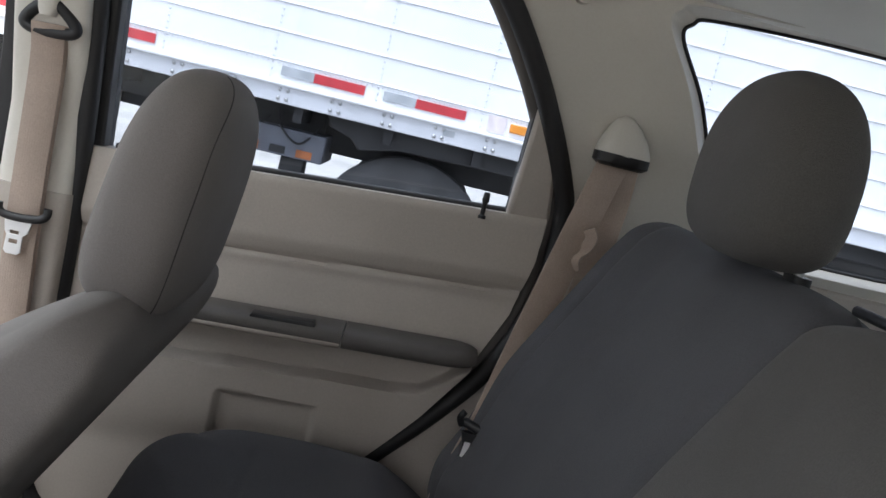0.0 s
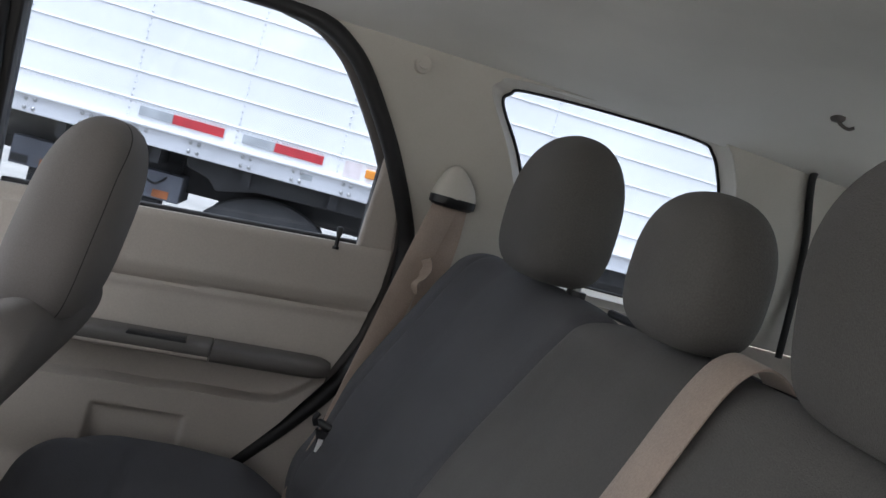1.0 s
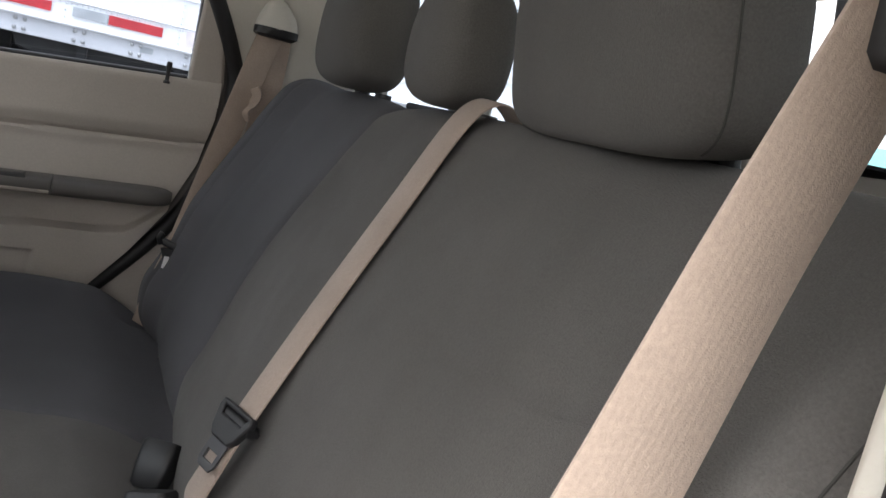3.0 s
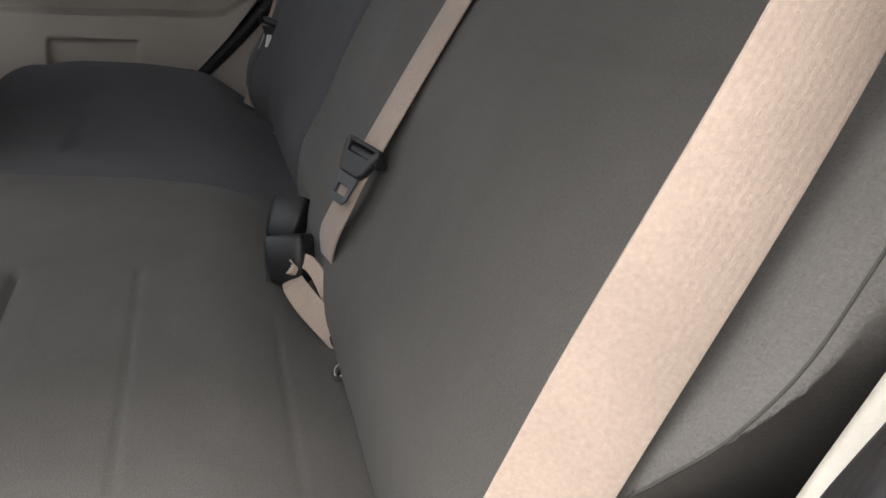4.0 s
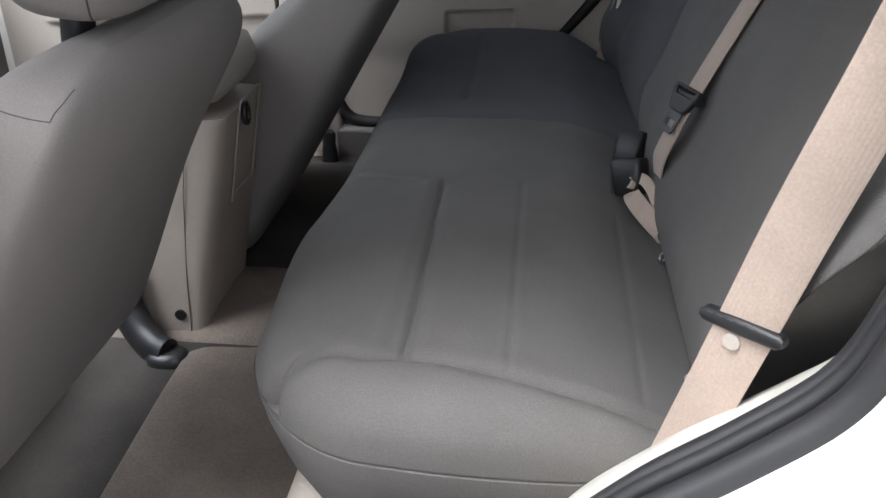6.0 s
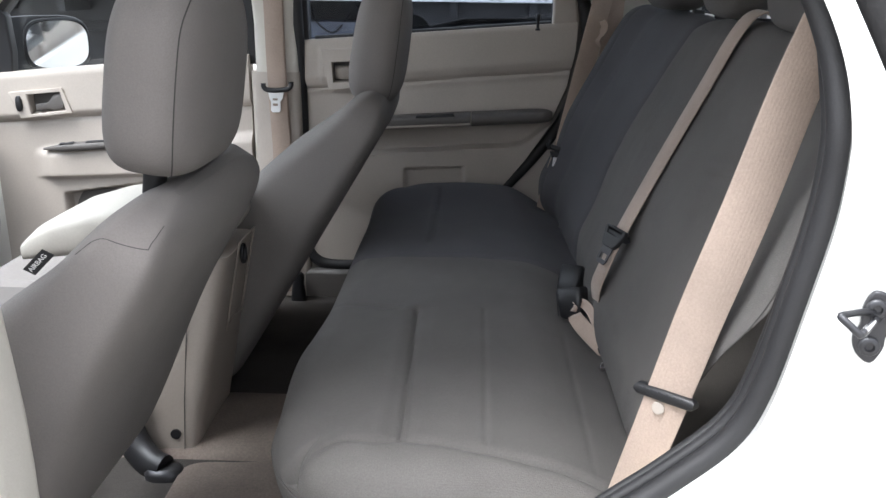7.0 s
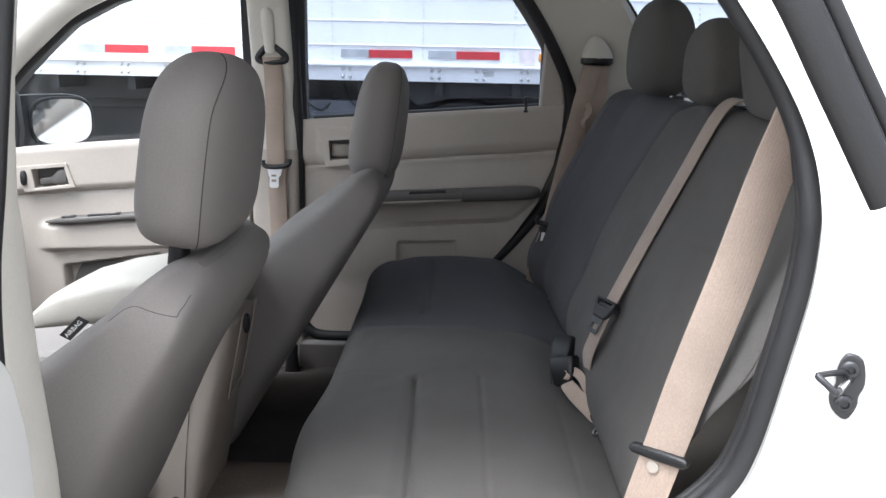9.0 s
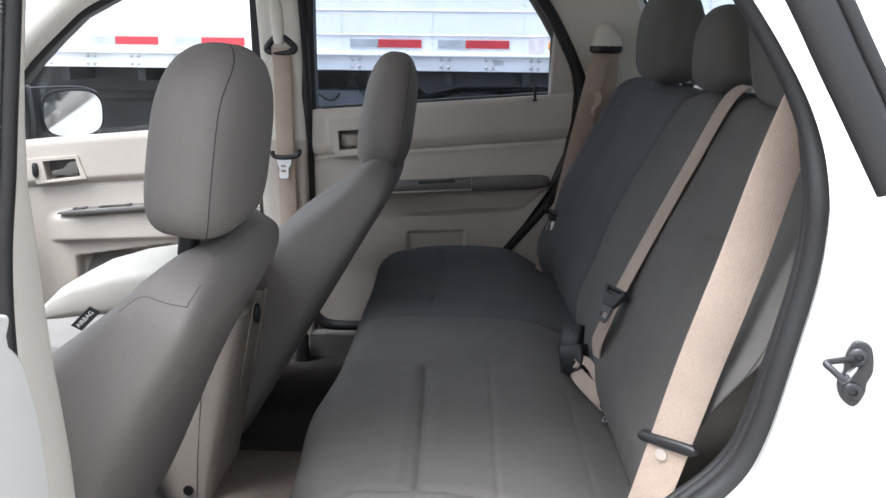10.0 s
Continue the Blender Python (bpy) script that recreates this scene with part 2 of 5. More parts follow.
def pillow(m, a, b, radius, top, skirt, nu=90, nv=90, corner=0.10):
    """An upholstered block: a face of 2a x 2b whose rim rolls over by radius, with the height top(x, y); skirt: (inset, height) of the
    rings that follow down the side, the last one closed. m lays it into the world."""
    bm = bmesh.new()

    def at(u, v):
        pull = (abs(u) * abs(v)) ** 7
        x, y = a * u * (1 - corner * min(1, b / a) * pull), b * v * (1 - corner * min(1, a / b) * pull)
        ex, ey = a * (1 - abs(u)), b * (1 - abs(v))
        over = min(radius, math.hypot(max(0, radius - ex), max(0, radius - ey)))
        return x, y, top(x, y) - radius + math.sqrt(max(0, radius ** 2 - over ** 2))

    def lay(n):
        # finer steps towards the rim
        return [math.copysign(1 - (1 - abs(k)) ** 1.25, k) for k in (2 * i / n - 1 for i in range(n + 1))]
    us, vs = lay(nu), lay(nv)
    grid = [[bm.verts.new(m @ V(at(u, v))) for v in vs] for u in us]
    for i in range(nu):
        for j in range(nv):
            bm.faces.new((grid[i][j], grid[i + 1][j], grid[i + 1][j + 1], grid[i][j + 1]))
    rim = [(i, 0) for i in range(nu)] + [(nu, j) for j in range(nv)] + [(i, nv) for i in range(nu, 0, -1)] + [(0, j) for j in range(nv, 0, -1)]
    last = [grid[i][j] for i, j in rim]
    base = [at(us[i], vs[j]) for i, j in rim]
    for inset, z in skirt:
        row = [bm.verts.new(m @ V((x * (1 - inset / a), y * (1 - inset / b), z))) for x, y, _ in base]
        for i in range(len(row)):
            j = (i + 1) % len(row)
            bm.faces.new((last[i], last[j], row[j], row[i]))
        last = row
    bm.faces.new(last[::-1])
    return bm


def frame_of(origin, along, normal):
    """A pose whose y runs along and whose z is the normal."""
    y = V(along).normalized()
    z = V(normal)
    z = (z - y * z.dot(y)).normalized()
    x = y.cross(z)
    return Matrix.Translation(origin) @ Matrix((x, y, z)).transposed().to_4x4()


# ---------------------------------------------------------------- the car's sides
def lean(z, side):
    """The y of a side's inner face: upright below the sill, leaning in above it."""
    y = 0.77 - 0.30 * max(0.0, z - 1.18)
    return y if side > 0 else -(y - 0.07)


def far(x, z):
    return V((x, lean(z, 1), z))


def near(x, z):
    return V((x, lean(z, -1), z))


ground = bmesh.new()
bmesh.ops.create_grid(ground, x_segments=40, y_segments=40, size=400)
tagged(part("ground", ground, GROUND), "pale dusty concrete yard reaching the horizon", "ground", kind="structure")

# headliner, roof, floor
rows = []
for i in range(31):
    x = -0.56 + 1.80 * i / 30
    ring = []
    for j in range(41):
        s = -1 + 2 * j / 40
        y = 0.025 + s * 0.66
        z = 1.575 - 0.065 * abs(s) ** 3.2 - 0.015 * soft(0.75, 1.25, x) - 0.03 * soft(-0.2, -0.6, x)
        ring.append(V((x, y, z)))
    rows.append(ring)
bm = skin(rows, closed=False)
got = bmesh.ops.extrude_face_region(bm, geom=bm.faces[:])
bmesh.ops.translate(bm, verts=[g for g in got["geom"] if isinstance(g, bmesh.types.BMVert)], vec=(0, 0, 0.03))
tagged(part("ceiling", bm, HEADLINER), "grey felt headliner of the car", "ceiling", kind="structure")
rows = [[V((x, 0.025 + s * 0.74, 1.64 - 0.075 * abs(s) ** 3 - 0.06 * soft(0.9, 1.45, x) - 0.05 * soft(-0.2, -0.62, x))) for s in (k / 12 - 1 for k in range(25))] for x in (-0.60 + 1.92 * i / 20 for i in range(21))]
bm = skin(rows, closed=False)
got = bmesh.ops.extrude_face_region(bm, geom=bm.faces[:])
bmesh.ops.translate(bm, verts=[g for g in got["geom"] if isinstance(g, bmesh.types.BMVert)], vec=(0, 0, 0.012))
tagged(part("roof", bm, PAINT), "white painted steel roof of the car", "roof", kind="structure")
bm = box((-1.3, -0.71, 0.40), (1.42, 0.82, 0.500))
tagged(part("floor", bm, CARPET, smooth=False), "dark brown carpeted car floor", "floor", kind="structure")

# far side, from the pillar behind the rear door to the tail
SEAL_FAR = [(-0.241, 0.66), (-0.241, 1.00), (-0.241, 1.30), (-0.238, 1.47), (-0.20, 1.508), (0.0, 1.514), (0.16, 1.512), (0.215, 1.503), (0.250, 1.486), (0.287, 1.455),
            (0.340, 1.385), (0.378, 1.325), (0.417, 1.252), (0.435, 1.20), (0.436, 1.10), (0.418, 1.02), (0.380, 0.94), (0.32, 0.86), (0.245, 0.775), (0.18, 0.695), (0.14, 0.635), (0.09, 0.595), (0.02, 0.582), (-0.114, 0.580), (-0.188, 0.582), (-0.222, 0.598), (-0.242, 0.632)]
QUARTER = [(0.524, 1.470), (0.530, 1.492), (0.555, 1.502), (0.70, 1.509), (0.865, 1.509), (0.903, 1.495), (0.930, 1.460), (0.948, 1.425), (0.978, 1.34), (1.005, 1.235), (0.97, 1.215), (0.80, 1.21), (0.70, 1.215), (0.655, 1.25), (0.583, 1.390)]
# where the trim round the quarter window begins to slope towards the glass
REVEAL = [(x - 0.030 * soft(0.72, 0.60, x) + 0.008 * soft(0.80, 0.90, x), z + 0.006 * soft(1.30, 1.45, z) - 0.01 * soft(1.30, 1.22, z)) for x, z in QUARTER]


def side_wall(name, place, out, seal, label):
    wall = thing(name, place(0.9, 0.47), label, "car side", kind="structure")
    rear = [q for q in seal if q[0] > -0.2]
    upper = [q for q in rear if q[1] >= 1.19]
    lower = [q for q in rear if q[1] < 1.19]
    depth = V((0, out * 0.05, 0))
    cut = (0.447, 1.185)
    upper = [q for q in upper if q[0] > 0.2]
    part("pillar_trim", plate([*upper, cut, (1.34, 1.185), (1.30, 1.33), (1.22, 1.530), (0.236, 1.530)], [smooth2(REVEAL, 6)], place, depth * 0.2), CREAM, wall, bevel=0.004)
    part("window_reveal", skin([[place(x, z) + V((0, out * d, 0)) for x, z in smooth2(ring, 6)] for ring, d in ((REVEAL, 0.008), (QUARTER, 0.044))], caps=False), CREAM, wall)
    part("quarter_trim", plate([cut, *[q for q in lower if q[1] > 0.62], (0.10, 0.48), (1.34, 0.48), (1.34, 1.183)], [], lambda x, z: place(x, z), depth), BEIGE, wall, bevel=0.006)
    rim = smooth2(QUARTER, 6)
    o = V((0, out * 0.046, 0))
    pane = part("quarter_window", plate(rim, [], lambda x, z: place(x, z) + o, V((0, out * 0.004, 0))), PRIVACY, wall, smooth=False)
    pane.visible_shadow = False
    part("window_rubber", tube([place(x, z) + o * 0.9 for x, z in rim], 0.0032, 8, True), RUBBER, wall)
    part("outer_panel", plate([cut, *[q for q in lower if q[1] > 0.62], (0.10, 0.48), (1.42, 0.48), (1.40, 1.185)], [], lambda x, z: place(x, z) + V((0, out * 0.06, 0)), V((0, out * 0.02, 0))), PAINT, wall, bevel=0.006)
    return wall


BACK_PANEL = [(-1.10, 0.44), (1.42, 0.44), (1.42, 1.12), (-1.10, 1.02)]
far_wall = side_wall("wall_far", far, 1, SEAL_FAR, "pale plastic trim and quarter window of the closed car side")
part("door_skin", plate(BACK_PANEL, [], lambda x, z: V((x, 0.835, z)), V((0, 0.02, 0))), PAINT, far_wall, bevel=0.005)
part("weatherstrip", tube(curve([far(x, z) - V((0, 0.004 + 0.010 * soft(0.72, 0.62, z), 0)) for x, z in SEAL_FAR], 5, True), 0.014, 10, True), RUBBER, far_wall)
part("seal_lip", tube(curve([far(x - 0.017 * soft(0.1, 0.2, x), z) + V((0, 0.016, 0)) for x, z in SEAL_FAR if x > 0.05 and z > 0.60], 5), 0.011, 8), ARMPAD, far_wall)
part("gate_seal", tube(curve([(1.150, 0.735, 1.18), (1.135, 0.722, 1.30), (1.112, 0.701, 1.392), (1.080, 0.678, 1.467), (1.068, 0.667, 1.504), (1.078, 0.660, 1.527), (1.109, 0.653, 1.550)], 6), 0.0065, 10), RUBBER, far_wall)
part("sill_trim", box((-0.36, 0.735, 0.47), (0.42, 0.80, 0.572)), ARMPAD, far_wall, bevel=0.012)
part("trim_plug", tube([far(0.372, 1.487) + V((0, d, 0)) for d in (-0.014, -0.010, 0.01)], 0.013, 20, side=(0, 0, 1)), CREAM, far_wall)
part("trim_plug_cap", tube([far(0.372, 1.487) + V((0, d, 0)) for d in (-0.024, -0.020, -0.012)], 0.007, 16, side=(0, 0, 1)), CREAM, far_wall)

# pillar between the far doors
pillar = thing("pillar", (-0.30, 0.77, 0.47), "cream plastic trim pillar between the closed doors", "pillar", kind="structure")
rings = [oval((-0.293, lean(z, 1) - 0.004, z), (1, 0, 0), (0, 1, 0), 0.052 - 0.003 * soft(1.15, 1.45, z), 0.030, 5, 28) for z in [1.065 + 0.022 * k for k in range(21)]]
part("upper_trim", skin(rings), CREAM, pillar)
rings = [oval((-0.298, 0.775, z), (1, 0, 0), (0, 1, 0), 0.059 + 0.012 * soft(0.8, 0.5, z), 0.042, 6, 28) for z in [0.47 + 0.0372 * k for k in range(17)]]
part("lower_trim", skin(rings), BEIGE, pillar)


# ---------------------------------------------------------------- far rear door
def rear_edge(z):
    pts = [(0.48, 0.085), (0.60, 0.105), (0.69, 0.155), (0.775, 0.232), (0.86, 0.305), (0.94, 0.362), (1.02, 0.398), (1.10, 0.413), (1.20, 0.415)]
    for (z0, x0), (z1, x1) in zip(pts, pts[1:]):
        if z <= z1:
            return x0 + (x1 - x0) * (z - z0) / (z1 - z0)
    return pts[-1][1]


def panel_grid(x_of, z_of, depth_of, nu, nv, back):
    rows = []
    for i in range(nv + 1):
        row = []
        for j in range(nu + 1):
            x, z = x_of(j / nu, i / nv), 0
            z = z_of(x, i / nv)
            row.append(V((x, depth_of(x, z), z)))
        rows.append(row)
    bm = skin(rows, closed=False)
    rim = [e for e in bm.edges if e.is_boundary]
    got = bmesh.ops.extrude_edge_only(bm, edges=rim)
    vs = [g for g in got["geom"] if isinstance(g, bmesh.types.BMVert)]
    for v in vs:
        v.co.y = back
    bmesh.ops.contextual_create(bm, geom=[e for e in bm.edges if e.is_boundary])
    return bm


def inside(x, z, x0, x1, z0, z1, w):
    return soft(x0 - w, x0 + w, x) * soft(x1 + w, x1 - w, x) * soft(z0 - w, z0 + w, z) * soft(z1 + w, z1 - w, z)


def rear_trim(x, z):
    seam = 1.042 + 0.082 * x
    y = 0.765
    y -= 0.010 * soft(seam - 0.004, seam + 0.03, z)                     # padded upper part
    y += 0.018 * soft(1.145 + 0.077 * x, 1.185 + 0.077 * x, z)          # rolls over to the glass
    y += 0.006 * dent(z, seam, 0.0035)
    y += 0.004 * soft(seam, seam - 0.02, z)
    bowl = 0.879 + 0.075 * x + 0.05 * soft(0.28, 0.375, x)
    y -= 0.026 * soft(bowl + 0.003, bowl - 0.005, z) * soft(bowl - 0.16, bowl - 0.02, z)     # below the bowl under the armrest
    y -= 0.012 * soft(bowl - 0.02, bowl - 0.12, z)
    y += 0.009 * inside(x, z, 0.010, 0.154, 0.60, 0.834 + 0.06 * x, 0.003)     # map pocket
    y += 0.028 * inside(x, z, -0.165, -0.085, 1.043, 1.096, 0.004)        # handle cup
    y -= 0.003 * inside(x, z, -0.192, -0.09, 1.018, 1.122, 0.004)
    return y


door = thing("door_1", (0.08, 0.79, 0.48), "closed beige rear car door with a dark armrest", "car door", kind="structure")
part("trim_panel", panel_grid(lambda s, r: -0.243 + s * (rear_edge(0.48 + r * 0.68) + 0.243), lambda x, r: 0.465 + r * (1.156 + 0.077 * x - 0.465), rear_trim, 170, 170, 0.80), BEIGE, door)
sail = [(0.356, 1.16), (0.3575, 1.30), (0.3575, 1.350), (0.378, 1.318), (0.408, 1.250), (0.418, 1.19), (0.416, 1.14), (0.39, 1.135)]
part("sail_trim", plate(sail, [], lambda x, z: far(x, z) - V((0, 0.006, 0)), V((0, 0.03, 0))), BEIGE, door, bevel=0.006)
GLASS_FAR = [(-0.221, 1.133), (-0.217, 1.30), (-0.208, 1.47), (-0.18, 1.492), (-0.10, 1.502), (0.047, 1.506), (0.15, 1.507), (0.205, 1.504), (0.240, 1.493), (0.284, 1.454), (0.332, 1.386), (0.355, 1.338), (0.358, 1.184)]
FRAME_OUT = [(-0.252, 1.10), (-0.252, 1.30), (-0.242, 1.49), (-0.18, 1.518), (0.0, 1.524), (0.19, 1.522), (0.25, 1.500), (0.297, 1.462), (0.344, 1.400), (0.374, 1.34), (0.376, 1.165)]
part("window_frame", plate(FRAME_OUT, [GLASS_FAR], lambda x, z: far(x, z) + V((0, 0.004, 0)), V((0, 0.045, 0))), RUBBER, door, bevel=0.004)
pane = part("window_pane", plate(GLASS_FAR, [], lambda x, z: far(x, z) + V((0, 0.028, 0)), V((0, 0.004, 0))), PRIVACY, door, smooth=False)
pane.visible_shadow = False
part("sill_strip", tube([far(-0.205, 1.142) + V((0, 0.012, 0)), far(0.355, 1.184) + V((0, 0.012, 0))], 0.006, 8), BLACK, door)
part("lock_knob", skin([oval((0.322, 0.757, 1.168 + h), (1, 0, 0), (0, 1, 0), r, r, 2, 14) for h, r in ((0, 0.006), (0.004, 0.006), (0.006, 0.0035), (0.022, 0.0035), (0.026, 0.0052), (0.036, 0.0048), (0.038, 0.003))]), BLACK, door)


def arm_pad(x0, x1, round_end):
    rings = []
    for k in range(25):
        s = k / 24
        x = x0 + (x1 - x0) * s
        end = (1 - s ** 14) ** 0.5 if round_end and s < 1 else 0.35 if round_end else 1.0
        rings.append(oval((x, 0.734, 0.953 + 0.058 * x), (0, 1, 0), (0, 0, 1), 0.034 * (0.4 + 0.6 * end), 0.0160 * (0.35 + 0.65 * end), 3.2, 24))
    return skin(rings)


pad = part("armrest", arm_pad(-0.16, 0.170, False), ARMPAD, door, "dark grey armrest with a window switch")
part("armrest_end", arm_pad(0.1715, 0.362, True), ARMPAD, door)
part("armrest_lip", tube([(x, 0.7035, 0.9445 + 0.058 * x) for x in (-0.15, 0.0, 0.169)], 0.0045, 10, side=(0, 1, 0)), CONSOLE, pad)
part("window_switch", skin([oval((x, 0.716, 0.9655 + 0.058 * x), (0, 1, 0), (0, 0, 1), 0.013, h, 4, 14) for x, h in ((0.040, 0.001), (0.042, 0.0045), (0.085, 0.0035), (0.128, 0.0055), (0.131, 0.001))]), BLACK, pad)
part("handle_bezel", plate([(-0.190, 1.118), (-0.098, 1.124), (-0.092, 1.030), (-0.172, 1.022)], [[(-0.163, 1.088), (-0.112, 1.092), (-0.110, 1.046), (-0.160, 1.041)]], lambda x, z: V((x, 0.7475, z)), V((0, 0.010, 0))), BEIGE, door, bevel=0.002)
part("handle_cup", plate([(-0.163, 1.088), (-0.112, 1.092), (-0.110, 1.046), (-0.160, 1.041)], [], lambda x, z: V((x, 0.774, z)), V((0, 0.004, 0))), ARMPAD, door, "dark grey handle recess")
part("door_handle", skin([oval((x, 0.770 - 0.006 * math.sin(math.pi * (x + 0.158) / 0.046), 1.064), (0, 1, 0), (0, 0, 1), 0.005, 0.016, 3, 16) for x in (-0.158 + 0.046 * k / 12 for k in range(13))]), CONSOLE, door)

# ---------------------------------------------------------------- far front door and mirror
def front_trim(x, z):
    seam = 0.945 + 0.08 * (x + 0.8)
    arm = 0.866 + 0.088 * (x + 0.886)
    y = 0.765
    y -= 0.012 * soft(seam - 0.004, seam + 0.02, z)
    y += 0.02 * soft(1.035 + 0.085 * (x + 0.97), 1.085 + 0.085 * (x + 0.97), z)
    y += 0.006 * dent(z, seam, 0.004)
    y -= 0.022 * soft(arm + 0.010, arm - 0.02, z) * soft(-0.93, -0.86, x)
    y += 0.030 * inside(x, z, -0.85, -0.60, 0.60, 0.766 + 0.15 * (x + 0.75), 0.006)
    y += 0.030 * inside(x, z, -0.913, -0.825, 0.958 + 0.1 * (x + 0.87), 1.004 + 0.1 * (x + 0.87), 0.003)
    y += 0.014 * soft(0.806 + 0.05 * (x + 0.75), 0.794 + 0.05 * (x + 0.75), z) * soft(-0.93, -0.86, x)     # below the grip
    return y


def front_cup(y):
    return plate([(-0.914, 1.001), (-0.831, 1.009), (-0.821, 0.965), (-0.909, 0.952)], [], lambda x, z: V((x, y, z)), V((0, 0.004, 0)))


door2 = thing("door_2", (-0.65, 0.79, 0.48), "closed beige front car door with a map pocket", "car door", kind="structure")
part("trim_panel", panel_grid(lambda s, r: -1.02 + s * 0.655, lambda x, r: 0.465 + r * (1.052 + 0.085 * (x + 0.97) - 0.465), front_trim, 150, 150, 0.80), BEIGE, door2)
GLASS_FRONT = [(-0.978, 1.048), (-0.963, 1.188), (-0.906, 1.242), (-0.838, 1.299), (-0.771, 1.352), (-0.726, 1.374), (-0.66, 1.405), (-0.55, 1.44), (-0.42, 1.465), (-0.375, 1.462), (-0.362, 1.43), (-0.372, 1.25), (-0.378, 1.10)]
FRAME_FRONT = [(-0.990, 1.03), (-0.974, 1.190), (-0.916, 1.257), (-0.836, 1.322), (-0.775, 1.370), (-0.715, 1.397), (-0.65, 1.426), (-0.55, 1.464), (-0.40, 1.492), (-0.345, 1.49), (-0.340, 1.43), (-0.348, 1.08)]
part("window_frame", plate(FRAME_FRONT, [GLASS_FRONT], lambda x, z: far(x, z) + V((0, 0.004, 0)), V((0, 0.045, 0))), RUBBER, door2, bevel=0.004)
pane = part("window_pane", plate(GLASS_FRONT, [], lambda x, z: far(x, z) + V((0, 0.028, 0)), V((0, 0.004, 0))), GLASS, door2, smooth=False)
pane.visible_shadow = False
rings = []
for k in range(25):
    x = -0.888 + 0.36 * k / 24
    e = min(1, 0.25 + 4.5 * min(k, 24 - k) / 24)
    rings.append(oval((x, 0.750, 0.868 + 0.088 * (x + 0.886)), (0, 1, 0), (0, 0, 1), 0.019 * e, 0.0105 * e, 3, 20))
pad2 = part("armrest", skin(rings), ARMPAD, door2, "dark grey armrest with switches")
for a, b in ((-0.842, -0.805), (-0.775, -0.690)):
    part("window_switch", skin([oval((x, 0.741, 0.8785 + 0.088 * (x + 0.886)), (0, 1, 0), (0, 0, 1), 0.007, h, 3, 12) for x, h in ((a, 0.001), (a + 0.003, 0.003), (b - 0.02, 0.002), (b - 0.004, 0.004), (b, 0.001))]), BLACK, pad2)
part("handle_bezel", plate([(-0.960, 1.005), (-0.826, 1.019), (-0.804, 0.957), (-0.936, 0.941)], [[(-0.914, 1.001), (-0.831, 1.009), (-0.821, 0.965), (-0.909, 0.952)]], lambda x, z: V((x, 0.748, z)), V((0, 0.012, 0))), BEIGE, door2, bevel=0.002)
part("handle_cup", front_cup(0.777), ARMPAD, door2, "dark grey handle recess", bevel=0.001)
lever = [oval((x, 0.762 - 0.006 * soft(-0.87, -0.845, x), 0.968 + 0.16 * (x + 0.90) + 0.006 * soft(-0.868, -0.845, x)), (0, 1, 0), (0, 0, 1), 0.005, 0.008 + 0.011 * soft(-0.872, -0.848, x), 3, 16) for x in (-0.898, -0.895, -0.88, -0.87, -0.862, -0.855, -0.848, -0.836, -0.830, -0.828)]
part("door_handle", skin(lever), ARMPAD, door2)
part("lock_switch", skin([oval((-0.9345, 0.748 - d, 0.979), (1, 0, 0), (0, 0, 1), a, b, 2.6, 20) for d, a, b in ((0, 0.008, 0.019), (0.004, 0.008, 0.019), (0.006, 0.006, 0.016))]), BLACK, door2)
part("mirror_sail", plate([(-0.995, 1.030), (-0.952, 1.044), (-0.946, 1.10), (-0.950, 1.185), (-0.962, 1.200), (-0.980, 1.185)], [], lambda x, z: far(x, z) - V((0, 0.002, 0)), V((0, 0.03, 0))), BLACK, door2, bevel=0.004)
part("map_pocket", plate(smooth2([(-0.838, 0.64), (-0.836, 0.705), (-0.815, 0.752), (-0.79, 0.760), (-0.70, 0.764), (-0.682, 0.75), (-0.668, 0.715), (-0.664, 0.64)], 4), [], lambda x, z: V((x, 0.7735, z)), V((0, 0.006, 0))), ARMPAD, door2, "dark grey map pocket")

mirror = thing("side_mirror", (-0.97, 0.82, 1.05), "black side mirror outside the front window", "side mirror")
face = V((0.80, -0.60, 0.04)).normalized()
m = frame_of((-0.927, 0.962, 1.106), (0, 0, 1), face)
side = V((-0.6, -0.8, 0)) * 0.040
hull = Matrix.Translation(side) @ m
part("housing", skin([[hull @ q for q in oval((0.0, 0, z), (1, 0, 0), (0, 1, 0), a, b, 3.6, 40)] for z, a, b in ((-0.12, 0.03, 0.02), (-0.105, 0.08, 0.048), (-0.07, 0.115, 0.066), (-0.02, 0.131, 0.074), (-0.002, 0.132, 0.075), (0.002, 0.130, 0.073), (0.0022, 0.02, 0.01))]), BLACK, mirror)
part("glass_rim", skin([[m @ q for q in oval((0.0, 0, z), (1, 0, 0), (0, 1, 0), a, b, 3.4, 40)] for z, a, b in ((0.001, 0.090, 0.068), (0.009, 0.089, 0.067), (0.010, 0.086, 0.063), (0.004, 0.084, 0.061), (0.004, 0.01, 0.01))]), BLACK, mirror)
part("mirror_glass", skin([[m @ q for q in oval((0.0, 0, z), (1, 0, 0), (0, 1, 0), 0.0835, 0.0605, 3.0, 40)] for z in (0.005, 0.007)]), MIRROR, mirror, "bright mirror glass", smooth=False)
part("mirror_arm", skin([oval(c, (0, 0, 1), (1, 0, 0), a, b, 3, 20) for c, a, b in (((-1.000, 0.80, 1.080), 0.044, 0.03), ((-1.022, 0.85, 1.084), 0.040, 0.032), ((-1.045, 0.92, 1.092), 0.036, 0.034))]), BLACK, mirror)

